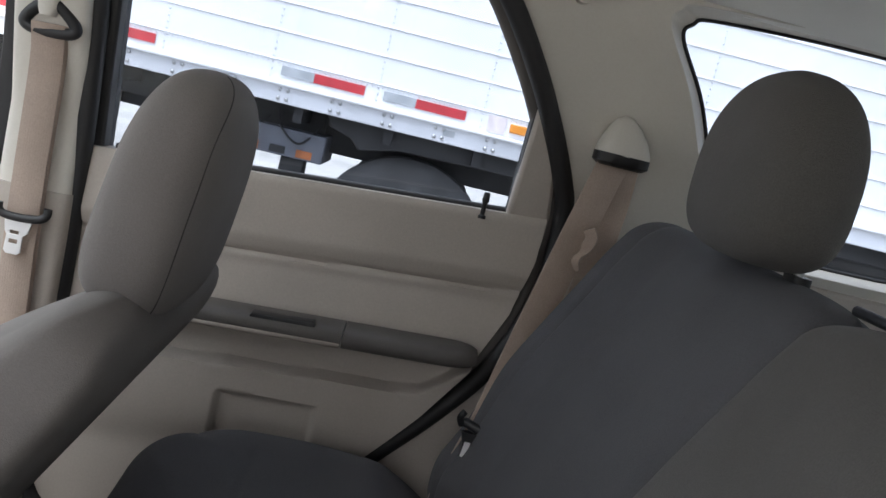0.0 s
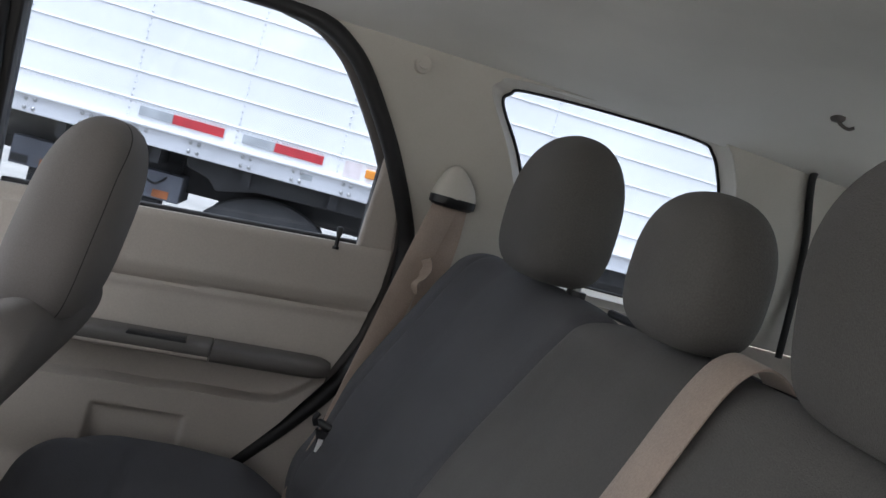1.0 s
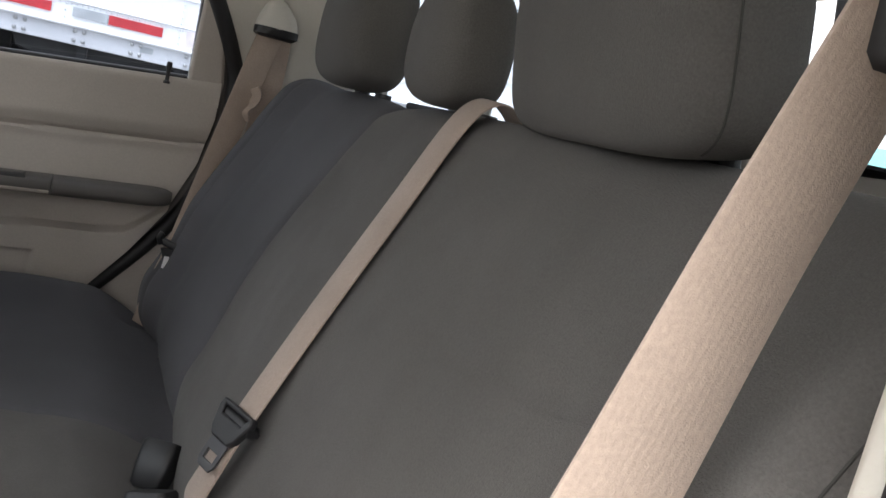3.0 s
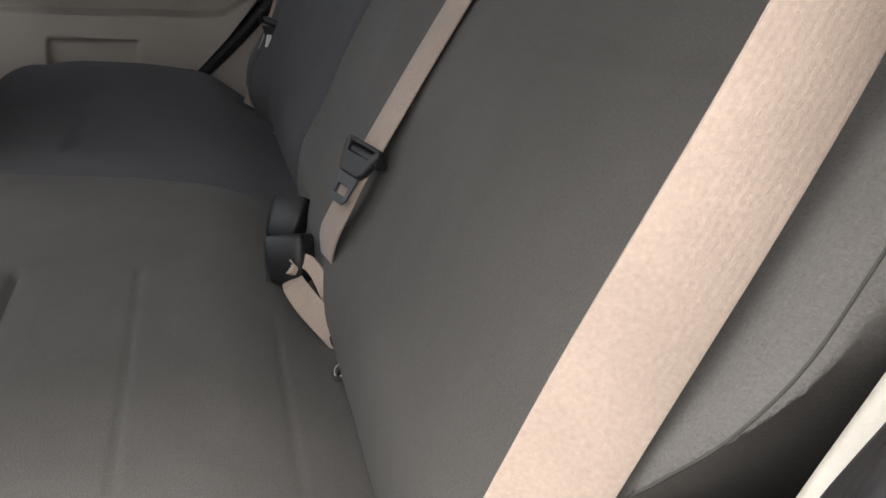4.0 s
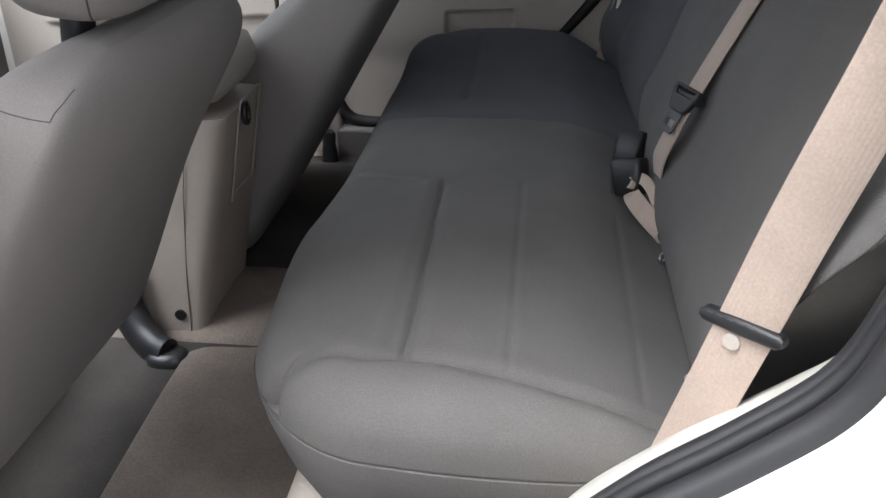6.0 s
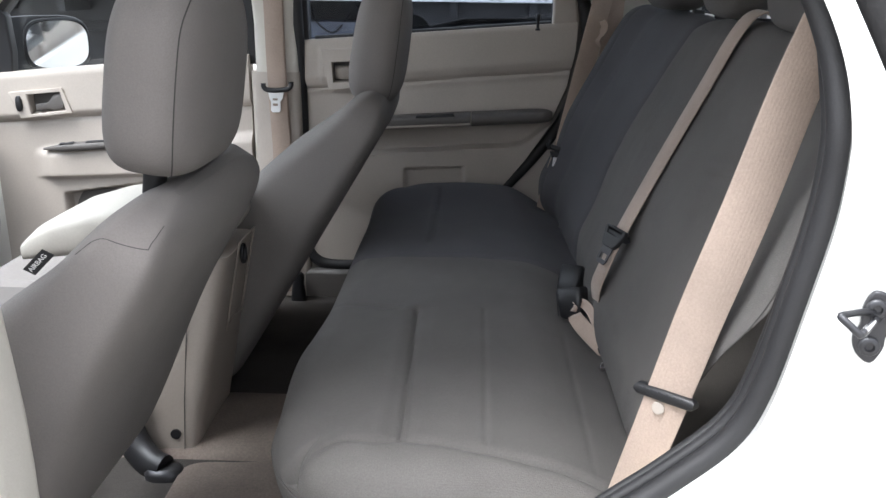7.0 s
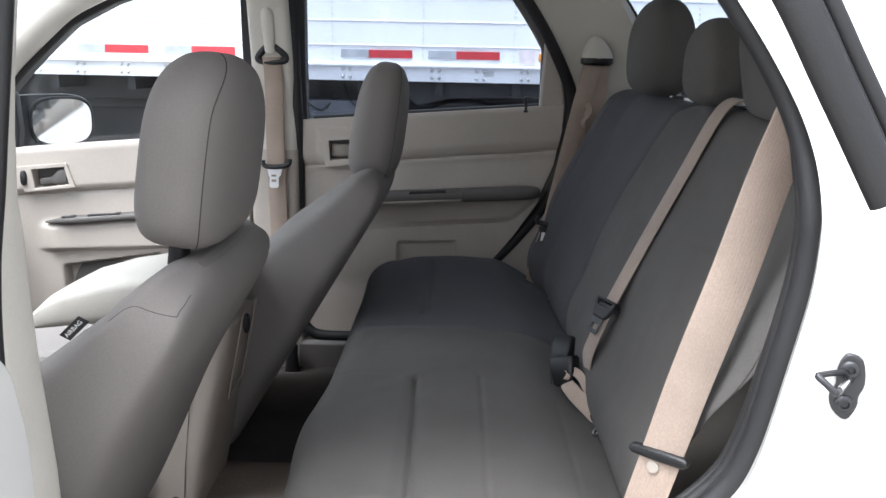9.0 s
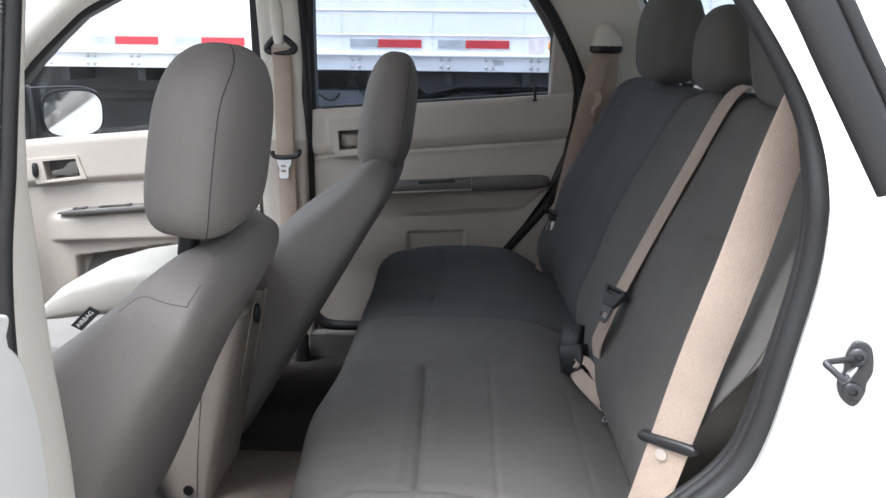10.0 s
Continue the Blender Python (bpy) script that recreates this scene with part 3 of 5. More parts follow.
# front of the cabin: windscreen pillars, windscreen, dashboard
front = thing("wall_front", (-1.2, 0, 0.47), "dark dashboard and windscreen closing the cabin", "dashboard", kind="structure")
bm = skin([oval((x, 0.02, z), (0, 1, 0), (0, 0, 1), 0.72, h, 6, 40) for x, z, h in ((-1.45, 0.78, 0.28), (-1.25, 0.80, 0.28), (-1.08, 0.80, 0.25), (-1.02, 0.79, 0.20))])
part("dashboard", bm, ARMPAD, front)
bm = plate([(-0.66, 0), (0.70, 0), (0.56, 1), (-0.52, 1)], [], lambda y, s: V((-1.46 + 0.86 * s, y, 1.05 + 0.50 * s)), V((0.004, 0, 0.003)))
part("windscreen", bm, GLASS, front, smooth=False).visible_shadow = False
for sgn in (1, -1):
    pts = [(-1.40, 0.74, 1.04), (-1.10, 0.768, 1.13), (-0.990, 0.762, 1.240), (-0.934, 0.745, 1.290), (-0.853, 0.722, 1.354), (-0.777, 0.702, 1.408), (-0.66, 0.675, 1.46), (-0.55, 0.655, 1.50)]
    pts = [(x, y if sgn > 0 else 0.05 - y, z) for x, y, z in pts]
    part("windscreen_pillar", tube(curve(pts, 5), 0.042, 16, flat=0.75), CREAM, front)

# tail
tail = thing("wall_rear", (1.42, 0.02, 0.47), "dark liftgate with a wide rear window", "liftgate", kind="structure")
hole = smooth2([(-0.56, 1.30), (-0.54, 1.42), (-0.50, 1.532), (-0.40, 1.538), (0.44, 1.538), (0.54, 1.532), (0.58, 1.42), (0.60, 1.30), (0.55, 1.288), (-0.52, 1.288)], 3)


def gate(y, z):
    return V((1.235 + 0.42 * (1.535 - max(z, 1.25)), y, z))


part("gate_trim", plate([(-0.70, 0.47), (-0.70, 1.18), (-0.63, 1.60), (0.67, 1.60), (0.76, 1.18), (0.76, 0.47)], [hole], gate, V((0.04, 0, 0))), BEIGE, tail, bevel=0.006)
part("window_rubber", tube([gate(y, z) for y, z in hole], 0.012, 8, True), RUBBER, tail)
part("rear_window", plate(hole, [], lambda y, z: gate(y, z) + V((0.025, 0, 0)), V((0.004, 0, 0))), GLASS, tail, smooth=False).visible_shadow = False
part("wiper_motor_cover", skin([oval((1.37 - d, 0.335, 1.215), (0, 1, 0), (0, 0, 1), a, b, 2.8, 28) for d, a, b in ((0, 0.105, 0.052), (0.05, 0.100, 0.050), (0.070, 0.088, 0.040), (0.078, 0.06, 0.022))]), BLACK, tail)

# ---------------------------------------------------------------- near side, with the open door
SEAL_NEAR = [(-0.225, 1.36), (-0.10, 1.46), (0.10, 1.505), (0.22, 1.495), (0.288, 1.455), (0.338, 1.40), (0.372, 1.35), (0.403, 1.30), (0.427, 1.25), (0.438, 1.20), (0.438, 1.13),
             (0.426, 1.06), (0.410, 0.985), (0.389, 0.941), (0.344, 0.898), (0.288, 0.852), (0.226, 0.786), (0.162, 0.71), (0.115, 0.62), (0.06, 0.52), (-0.02, 0.475), (-0.20, 0.47)]
near_wall = thing("wall_near", (0.9, -0.72, 0.47), "white painted open door frame of the car", "car side", kind="structure")
QN = [(x, z) for x, z in QUARTER]
up = [q for q in SEAL_NEAR if q[1] >= 1.19 and q[0] > 0.2]
low = [q for q in SEAL_NEAR if q[1] < 1.19]
out = V((0, -0.055, 0))
ins = V((0, 0.006, 0))
part("pillar_trim", plate([*[(x + 0.035, z + 0.01) for x, z in up], (0.475, 1.185), (1.34, 1.185), (1.30, 1.33), (1.22, 1.50), (0.25, 1.50)], [smooth2(QN, 4)], lambda x, z: near(x, z) + ins, V((0, -0.028, 0))), CREAM, near_wall, bevel=0.008)
part("quarter_window", plate(smooth2(QN, 6), [], lambda x, z: near(x, z) + V((0, -0.05, 0)), V((0, -0.004, 0))), GLASS, near_wall, smooth=False).visible_shadow = False
inner = [(x + 0.035, z - 0.010) for x, z in low]
seal_line = smooth2(SEAL_NEAR, 6, False)


def seal_at(i, away, y):
    """A point beside the seal line: away from the opening by away, at depth y from the near face."""
    (xa, za), (xb, zb) = seal_line[max(i - 1, 0)], seal_line[min(i + 1, len(seal_line) - 1)]
    n = V((zb - za, 0, xa - xb)).normalized()
    x, z = seal_line[i]
    if n.x * (x - 0.10) + n.z * (z - 1.02) < 0:
        n = -n
    return near(x, z) + n * away + V((0, y, 0))


rim = [seal_at(i, -0.017, 0) for i in range(len(seal_line))]
rim = [(q.x, q.z) for q in rim]
cut = min(rim, key=lambda q: abs(q[1] - 1.185) + (1 if q[0] < 0.3 else 0))
rim_up = [q for q in rim if q[1] > cut[1] and q[0] > 0.1]
rim_low = [q for q in rim if q[1] < cut[1] and q[0] > -0.19]


def flared(bm):
    """Widens the inner rim of a jamb, so that the seal sits in a sloping reveal."""
    for v in bm.verts:
        if v.co.y > near(v.co.x, v.co.z).y - 0.01:
            k = min(range(len(rim)), key=lambda i: (rim[i][0] - v.co.x) ** 2 + (rim[i][1] - v.co.z) ** 2)
            if (rim[k][0] - v.co.x) ** 2 + (rim[k][1] - v.co.z) ** 2 < 1e-6:
                v.co = seal_at(k, 0.004, 0)
    return bm


part("jamb_upper", flared(plate([*rim_up, cut, (1.42, cut[1]), (1.34, 1.33), (1.25, 1.53), (0.10, 1.53), (0.10, 1.49)], [smooth2(QN, 4)], near, out)), PAINT, near_wall)
part("jamb_lower", flared(plate([cut, *rim_low, (-0.20, 0.40), (1.42, 0.40), (1.42, cut[1] - 0.001)], [], near, out)), PAINT, near_wall)
keep = [i for i, q in enumerate(seal_line) if q[0] > 0.09 and q[1] < 1.42]

def trim_at(i, away, y):
    """A point of the cream trim: deep beside the seat, almost flush and nearer the seal above it."""
    k, d = soft(1.17, 1.27, seal_line[i][1]), soft(1.08, 0.98, seal_line[i][1])
    return seal_at(i, away - 0.011 * k + 0.010 * d, y - 0.032 * k + 0.016 * d)


RETURN = ((0.010, 0.018), (0.004, 0.024), (0.0025, 0.029), (0.0045, 0.033), (0.009, 0.0365), (0.017, 0.039), (0.026, 0.042), (0.040, 0.044), (0.060, 0.044), (0.12, 0.035))
cols = [[trim_at(i, away, y) for i in keep] for away, y in RETURN]
bm = skin([[c[i] for c in cols] for i in range(len(keep))], closed=False)
got = bmesh.ops.extrude_face_region(bm, geom=bm.faces[:])
bmesh.ops.translate(bm, verts=[g for g in got["geom"] if isinstance(g, bmesh.types.BMVert)], vec=(0.010, -0.006, -0.004))
part("trim_return", bm, CREAM, near_wall)
outer = [min(keep, key=lambda i: (seal_line[i][0] - x) ** 2 + (seal_line[i][1] - z) ** 2) for x, z in ((0.162, 0.71), (0.226, 0.786), (0.288, 0.852), (0.344, 0.898), (0.389, 0.941), (0.410, 0.985))]
inner_edge = [(0.235, -0.552, 0.672), (0.272, -0.550, 0.727), (0.315, -0.549, 0.764), (0.360, -0.549, 0.800), (0.402, -0.551, 0.830), (0.446, -0.568, 0.858)]
rows = []
for i, q in zip(outer, inner_edge):
    a, c = seal_at(i, 0.030, 0.062), V(q)
    mid = a.lerp(c, 0.5) + V((0, 0.004, 0.006)) * soft(0.46, 0.38, q[0])
    rows.append(curve([a, mid, c, c + V((0.012, 0.004, -0.012)), c + V((0.02, 0.004, -0.05))], 4))
cols = [curve([r[k] for r in rows], 5) for k in range(len(rows[0]))]
bm = skin([[c[i] for c in cols] for i in range(len(cols[0]))], closed=False)
got = bmesh.ops.extrude_face_region(bm, geom=bm.faces[:])
bmesh.ops.translate(bm, verts=[g for g in got["geom"] if isinstance(g, bmesh.types.BMVert)], vec=(0.004, -0.004, -0.006))
part("wheelhouse_shelf", bm, CREAM, near_wall)
joint = min(keep, key=lambda i: abs(seal_line[i][1] - 1.135) + (1 if seal_line[i][0] < 0.3 else 0))
part("trim_joint", tube([trim_at(joint, away, y) + V((0, -0.0002, 0)) for away, y in RETURN[:9]], 0.0008, 6), SEAM, near_wall)
part("wheelhouse_trim", plate([(0.475, 1.18), *inner[:-3], (0.10, 0.48), (1.30, 0.48), (1.30, 1.18)], [], lambda x, z: near(x, z) + V((0, 0.028, 0)), V((0, -0.024, 0))), CREAM, near_wall, bevel=0.018, segments=3)
def strip(r, *stations, name="weatherstrip_rib"):
    """One rib of the rubber strip; stations: (away, y) below the seat's shoulder, beside it and above the window line."""
    (a0, y0), (a1, y1), (a2, y2) = stations
    line = []
    for i, (_, z) in enumerate(seal_line):
        k, d = soft(1.20, 1.29, z), soft(1.08, 0.98, z)
        line.append(seal_at(i, a1 + (a2 - a1) * k + (a0 - a1) * d, y1 + (y2 - y1) * k + (y0 - y1) * d))
    part(name, tube(line, r, 14), RUBBER, near_wall)


strip(0.0095, (-0.0125, -0.026), (-0.0125, -0.026), (-0.0105, -0.024), name="weatherstrip")
strip(0.0058, (-0.0115, -0.004), (-0.0115, -0.004), (-0.0055, -0.011))
strip(0.0058, (-0.0090, 0.008), (-0.0065, 0.0085), (0.000, -0.008))
strip(0.0066, (-0.0005, 0.018), (0.004, 0.014), (0.008, -0.010))
strip(0.0070, (0.0095, 0.031), (0.012, 0.018), (0.012, -0.012))
# black moulding over the quarter panel
bar = curve([(0.278, -0.83, 1.42), (0.337, -0.85, 1.345), (0.378, -0.856, 1.275), (0.414, -0.86, 1.211)], 6)
part("pillar_moulding", tube(bar, 0.0118, 16, flat=0.7), RUBBER, near_wall)
part("moulding_rim", tube([p + V((0.0105, 0.004, 0.007)) for p in bar], 0.0022, 8), GREYSTEEL, near_wall)
part("moulding_lip", tube([p + V((0.0165, 0.008, 0.011)) for p in bar], 0.0058, 10), RUBBER, near_wall)
part("pillar_skin", plate([(0.62, 1.195), (1.40, 1.195), (1.30, 1.45), (0.60, 1.45)], [], lambda x, z: V((x, -0.845 + 0.25 * (z - 1.2), z)), V((0, 0.03, 0))), PAINT, near_wall, bevel=0.008)
part("quarter_skin", plate([(0.62, 1.19), (0.62, 0.45), (1.42, 0.45), (1.42, 1.19)], [], lambda x, z: V((x, -0.85, z)), V((0, 0.03, 0))), PAINT, near_wall, bevel=0.010)
# pillar at the hinges
rings = [oval((-0.248 - 0.012 * soft(1.08, 1.32, z) + 0.012 * soft(1.08, 0.88, z), -0.688 + 0.3 * max(0, z - 1.18), z), (1, 0, 0), (0, 1, 0), 0.042, 0.035, 5, 24) for z in [0.47 + 0.05 * k for k in range(21)]]
part("hinge_pillar_trim", skin(rings), CREAM, near_wall)
rings = [oval((-0.286, -0.755 + 0.3 * max(0, z - 1.18), z), (1, 0, 0), (0, 1, 0), 0.05, 0.05, 6, 24) for z in [0.45 + 0.05 * k for k in range(21)]]
part("hinge_pillar", skin(rings), PAINT, near_wall)
edge = curve([(-0.158, -0.752, 1.36), (-0.164, -0.752, 1.314), (-0.175, -0.752, 1.235), (-0.181, -0.752, 1.19), (-0.190, -0.752, 1.13), (-0.194, -0.752, 1.066), (-0.193, -0.752, 1.00), (-0.186, -0.752, 0.90), (-0.172, -0.752, 0.75), (-0.15, -0.752, 0.60), (-0.13, -0.752, 0.50)], 8)
part("front_weatherstrip", tube(edge, 0.0078, 14), RUBBER, near_wall)
part("front_strip_lip", tube([q + V((-0.0075, -0.006, 0)) for q in edge], 0.0045, 10), RUBBER, near_wall)
# its toothed core
fine = [q + V((-0.002, -0.0085, 0)) for q in curve(edge, 5)]
rows = []
for k, q in enumerate(fine):
    d = (fine[min(k + 1, len(fine) - 1)] - fine[max(k - 1, 0)]).normalized()
    rows.append(oval(q, d.cross(V((0, 1, 0))).normalized(), V((0, 1, 0)), 0.0022 + 0.0009 * (k % 2), 0.0022 + 0.0009 * (k % 2), 2, 8))
part("strip_teeth", skin(rows), GREYSTEEL, near_wall)
part("sill", box((-1.2, -0.80, 0.38), (0.1, -0.70, 0.465)), PAINT, near_wall, bevel=0.015)

# the striker
striker = thing("door_striker", (0.452, -0.757, 1.064), "dark steel door striker bolted to the white frame", "door striker")
sm = frame_of((0.4535, -0.757, 1.0555), (-0.10, 0, 1), (-0.25, -1, 0))
flip_ = -1 if (sm.to_3x3() @ V((1, 0, 0))).x < 0 else 1
shape = smooth2([(0.001, 0.0262), (0.0105, 0.0212), (0.0120, 0.003), (0.0078, -0.007), (0.0064, -0.0156), (-0.0012, -0.0262), (-0.0106, -0.0178), (-0.0125, -0.006), (-0.0082, 0.002), (-0.0078, 0.0115), (-0.0043, 0.0212)], 3)
part("base_plate", plate(shape, [], lambda u, v: sm @ V((u * flip_, v, 0)), sm.to_3x3() @ V((0, 0, 0.0045))), GREYSTEEL, striker, bevel=0.0014, segments=3)
for u, v in ((0.0012, 0.0142), (-0.0068 + 0.0045, -0.0128)):
    part("bolt", skin([[sm @ q for q in oval((u * flip_, v, z), (1, 0, 0), (0, 1, 0), r, r, 2, 18)] for z, r in ((0.003, 0.0072), (0.0062, 0.0070), (0.0074, 0.0058), (0.0076, 0.0034), (0.0052, 0.0028))]), GREYSTEEL, striker)
loop = [V((0.452, -0.760, 1.0665)), V((0.440, -0.767, 1.0690)), V((0.4235, -0.779, 1.0715)), V((0.4210, -0.781, 1.0705)), V((0.4250, -0.785, 1.0670)), V((0.4300, -0.788, 1.0625)), V((0.4330, -0.787, 1.0612)), V((0.442, -0.776, 1.0622)), V((0.454, -0.762, 1.0625))]
part("striker_loop", tube(curve(loop, 4), 0.0026, 12, flat=0.8, side=(0.5, 0.8, 0)), GREYSTEEL, striker)
part("loop_insert", tube([(0.4345, -0.7865, 1.0635), (0.446, -0.772, 1.0645)], 0.0021, 10, side=(0, 0, 1)), CHROME, striker)

# the opened rear door beside the camera
door3 = thing("door_3", (-0.22, -0.80, 0.48), "opened white rear car door, swung out", "car door", kind="structure")
dm = frame_of((-0.140, -0.80, 0.50), (0, 0, 1), (0.985, 0.17, 0))
bm = plate(smooth2([(0.01, 0.02), (0.012, 0.45), (0.03, 0.56), (0.06, 0.60), (0.12, 0.63), (0.75, 0.66), (0.78, 0.60), (0.74, 0.30), (0.55, 0.03)], 5), [], lambda u, v: dm @ V((-u, v, 0.0)), (dm.to_3x3() @ V((0, 0, -0.06))))
part("door_shell", bm, PAINT, door3, bevel=0.015, segments=3)
bm = plate(smooth2([(0.22, 0.07), (0.22, 0.50), (0.25, 0.56), (0.30, 0.58), (0.70, 0.61), (0.73, 0.56), (0.68, 0.30), (0.50, 0.08)], 5), [], lambda u, v: dm @ V((-u, v, 0.003)), (dm.to_3x3() @ V((0, 0, 0.03))))
part("trim_panel", bm, BEIGE, door3, bevel=0.012)
bm = skin([[dm @ q for q in oval((-u, 0.40, 0.05), (0, 1, 0), (0, 0, 1), 0.02, 0.03, 3, 16)] for u in (0.28, 0.30, 0.42, 0.60, 0.62)])
part("armrest", bm, ARMPAD, door3)

# the closed front door on the near side, out of view, added to shade the seat
door4 = thing("door_4", (-0.65, -0.74, 0.46), "unseen closed white front car door with its window down", "car door", kind="structure")
GLASS_NEAR = [(x, z) for x, z in GLASS_FRONT]
part("trim_panel", plate([(-1.06, 0.46), (-0.30, 0.46), (-0.30, 1.115), (-1.06, 1.05)], [], lambda x, z: V((x, -0.715, z)), V((0, -0.05, 0))), BEIGE, door4, bevel=0.012)
part("door_shell", plate([(-1.10, 0.42), (-0.31, 0.42), (-0.31, 1.10), (-1.10, 1.03)], [], lambda x, z: V((x, -0.80, z)), V((0, -0.04, 0))), PAINT, door4, bevel=0.012)
part("window_frame", plate([(x if x < -0.35 else x + 0.03, z) for x, z in FRAME_FRONT], [GLASS_NEAR], lambda x, z: near(x, z) + V((0, -0.02, 0)), V((0, -0.045, 0))), RUBBER, door4, bevel=0.004)

# ---------------------------------------------------------------- rear bench
bench = thing("rear_bench", (0.2, 0.03, 0.47), "grey cloth rear bench with three headrests", "car seat")


def cushion_top(cx, cy):
    def top(x, y):
        wx, wy = cx + x, cy + y
        z = 0.786 + 0.014 * math.sin(math.pi * min(1, max(0, (0.36 - wx) / 0.42))) - 0.028 * soft(0.26, 0.40, wx)
        return z
    return top


def near_grooves(x, y):
    z = cushion_top(0.195, -0.1605)(x, y)
    wx, wy = 0.195 + x, -0.1605 + y
    edge = -0.486 - 0.030 * soft(0.06, 0.0, wx) - 0.037 * soft(0.10, 0.30, wx)
    edge += 0.034 * soft(-0.42, -0.54, edge) * max(0.0, 1 - ((wx - 0.20) / 0.25) ** 2) * 0.85
    inset = soft(-0.075, -0.095, wy) * soft(edge - 0.004, edge + 0.008, wy)
    z -= 0.006 * dent(wx, 0.100 - 0.022 * (wy + 0.08), 0.004) * inset
    z -= 0.0020 * dent(wx, 0.202, 0.003) * inset
    z -= 0.0011 * dent(wx, 0.318, 0.004) * soft(-0.10, -0.16, wy)
    z -= 0.008 * dent(wy, edge, 0.005) * soft(0.0, 0.07, wx) - 0.007 * soft(edge, edge - 0.02, wy)
    z -= 0.004 * dent(wy, -0.062 - 0.35 * wx, 0.006) * soft(0.085, 0.065, wx) * soft(-0.04, -0.01, wx)
    z -= 0.004 * soft(0.08, 0.10, wx) * soft(0.13, 0.10, wx) * inset
    z += 0.002 * noise.noise(V((wx * 9, wy * 9, 0))) + 0.0012 * noise.noise(V((wx * 30, wy * 22, 3)))
    return z


def far_grooves(x, y):
    z = cushion_top(0.195, 0.421)(x, y) + 0.004
    wx, wy = 0.195 + x, 0.421 + y
    z -= 0.006 * dent(wx, 0.10, 0.005) * soft(0.62, 0.58, wy) * soft(0.22, 0.26, wy)
    z += 0.002 * noise.noise(V((wx * 9, wy * 9, 7)))
    return z + 0.022 * dent(wy, 0.62, 0.10) * soft(0.34, 0.24, wx)


skirt = [(-0.0005, 0.7465), (-0.0003, 0.7450), (0.0012, 0.7440), (0.0012, 0.7425), (-0.0003, 0.7415), (0.0, 0.738), (0.004, 0.715), (0.018, 0.67), (0.040, 0.62), (0.065, 0.56), (0.080, 0.50)]


def shaped(ob, corners, bow):
    """Rounds off a cushion's corners, each (x, y, way of x, way of y), and bows its edges."""
    for v in ob.data.vertices:
        for cx, cy, sx, sy in corners:
            dx, dy = (v.co.x - cx) * sx, (v.co.y - cy) * sy
            if dx > 0 and dy > 0:
                k = max(dx, dy) / math.hypot(dx, dy)
                v.co.x, v.co.y = cx + sx * dx * k, cy + sy * dy * k
        bow(v.co)


def bow_near(q):
    q.y -= 0.034 * soft(-0.42, -0.54, q.y) * max(0.0, 1 - ((q.x - 0.20) / 0.25) ** 2)
    q.x -= 0.013 * dent(q.y, -0.23, 0.12) * soft(0.04, -0.04, q.x)


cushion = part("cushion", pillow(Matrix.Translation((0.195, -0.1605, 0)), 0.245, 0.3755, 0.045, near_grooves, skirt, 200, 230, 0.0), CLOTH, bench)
shaped(cushion, [(0.085, -0.401, -1, -1), (0.36, -0.456, 1, -1)], bow_near)
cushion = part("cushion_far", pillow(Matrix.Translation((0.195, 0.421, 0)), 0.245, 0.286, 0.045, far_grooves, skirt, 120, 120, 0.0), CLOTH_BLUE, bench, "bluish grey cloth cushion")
shaped(cushion, [(0.09, 0.567, -1, 1), (0.30, 0.567, 1, 1)], lambda q: None)
part("bench_base", box((-0.03, -0.47, 0.47), (0.34, 0.62, 0.605)), BEIGE, bench, bevel=0.03)

random.seed(7)
for k in range(22):
    y = -0.40 + 0.22 * random.random()
    a = V((-0.0495, y, 0.735 - 0.03 * random.random()))
    d = V((-1, random.uniform(-1.2, 1.2), random.uniform(-0.8, 0.9))).normalized() * random.uniform(0.003, 0.006)
    part("loose_thread", tube(curve([a + V((0.004, 0, 0)), a + d * 0.5, a + d + V((0, 0.002, -0.001))], 3), 0.00035, 4), THREAD, bench)

LEAN_UP, LEAN_OUT = V((0.15, 0, 0.475)).normalized(), V((-0.475, 0, 0.15)).normalized()


def back_frame(y):
    """Centre of the backrest's front face at y: x runs to the near side, y up the back."""
    return frame_of(V((0.392, y, 0.76)) + LEAN_UP * 0.2425, LEAN_UP, LEAN_OUT)


def side_seam(h):
    """The y of the near backrest's bolster seam at the height h up the back."""
    return -0.50 - 0.14 * soft(-0.02, 0.28, h)


def belly(y):
    """How far the backrests swell forward at the height y from their middle."""
    return 0.040 * soft(0.24, -0.06, y) * (0.30 + 0.70 * soft(-0.265, -0.16, y))


def back_near(x, y):
    # x to the near side of the middle, y upwards
    wy, h = BACK_MID - x, y + 0.2425
    z = belly(y) + 0.004 - 0.010 * (x / 0.37) ** 2 * soft(0.30, 0.0, x) + 0.012 * soft(-0.10, -0.24, y) - 0.010 * soft(0.16, 0.26, y)
    gap = side_seam(h) - wy
    # the wing swells forward up to its seam and falls away behind it
    z += (0.013 + 0.014 * soft(0.24, 0.36, h) - 0.014 * soft(0.36, 0.50, h)) * soft(-0.465, -0.61, wy) * soft(0.07, 0.19, h)
    z -= 0.002 * dent(gap, 0.0, 0.005) + 0.14 * soft(0.001, 0.050, gap)
    z -= 0.003 * dent(y, 0.075 + 0.15 * (x - 0.12), 0.006) * soft(0.06, 0.12, x) * soft(0.30, 0.26, x)
    z += 0.0025 * noise.noise(V((x * 8, y * 8, 1))) + 0.001 * noise.noise(V((x * 26, y * 26, 2)))
    return z


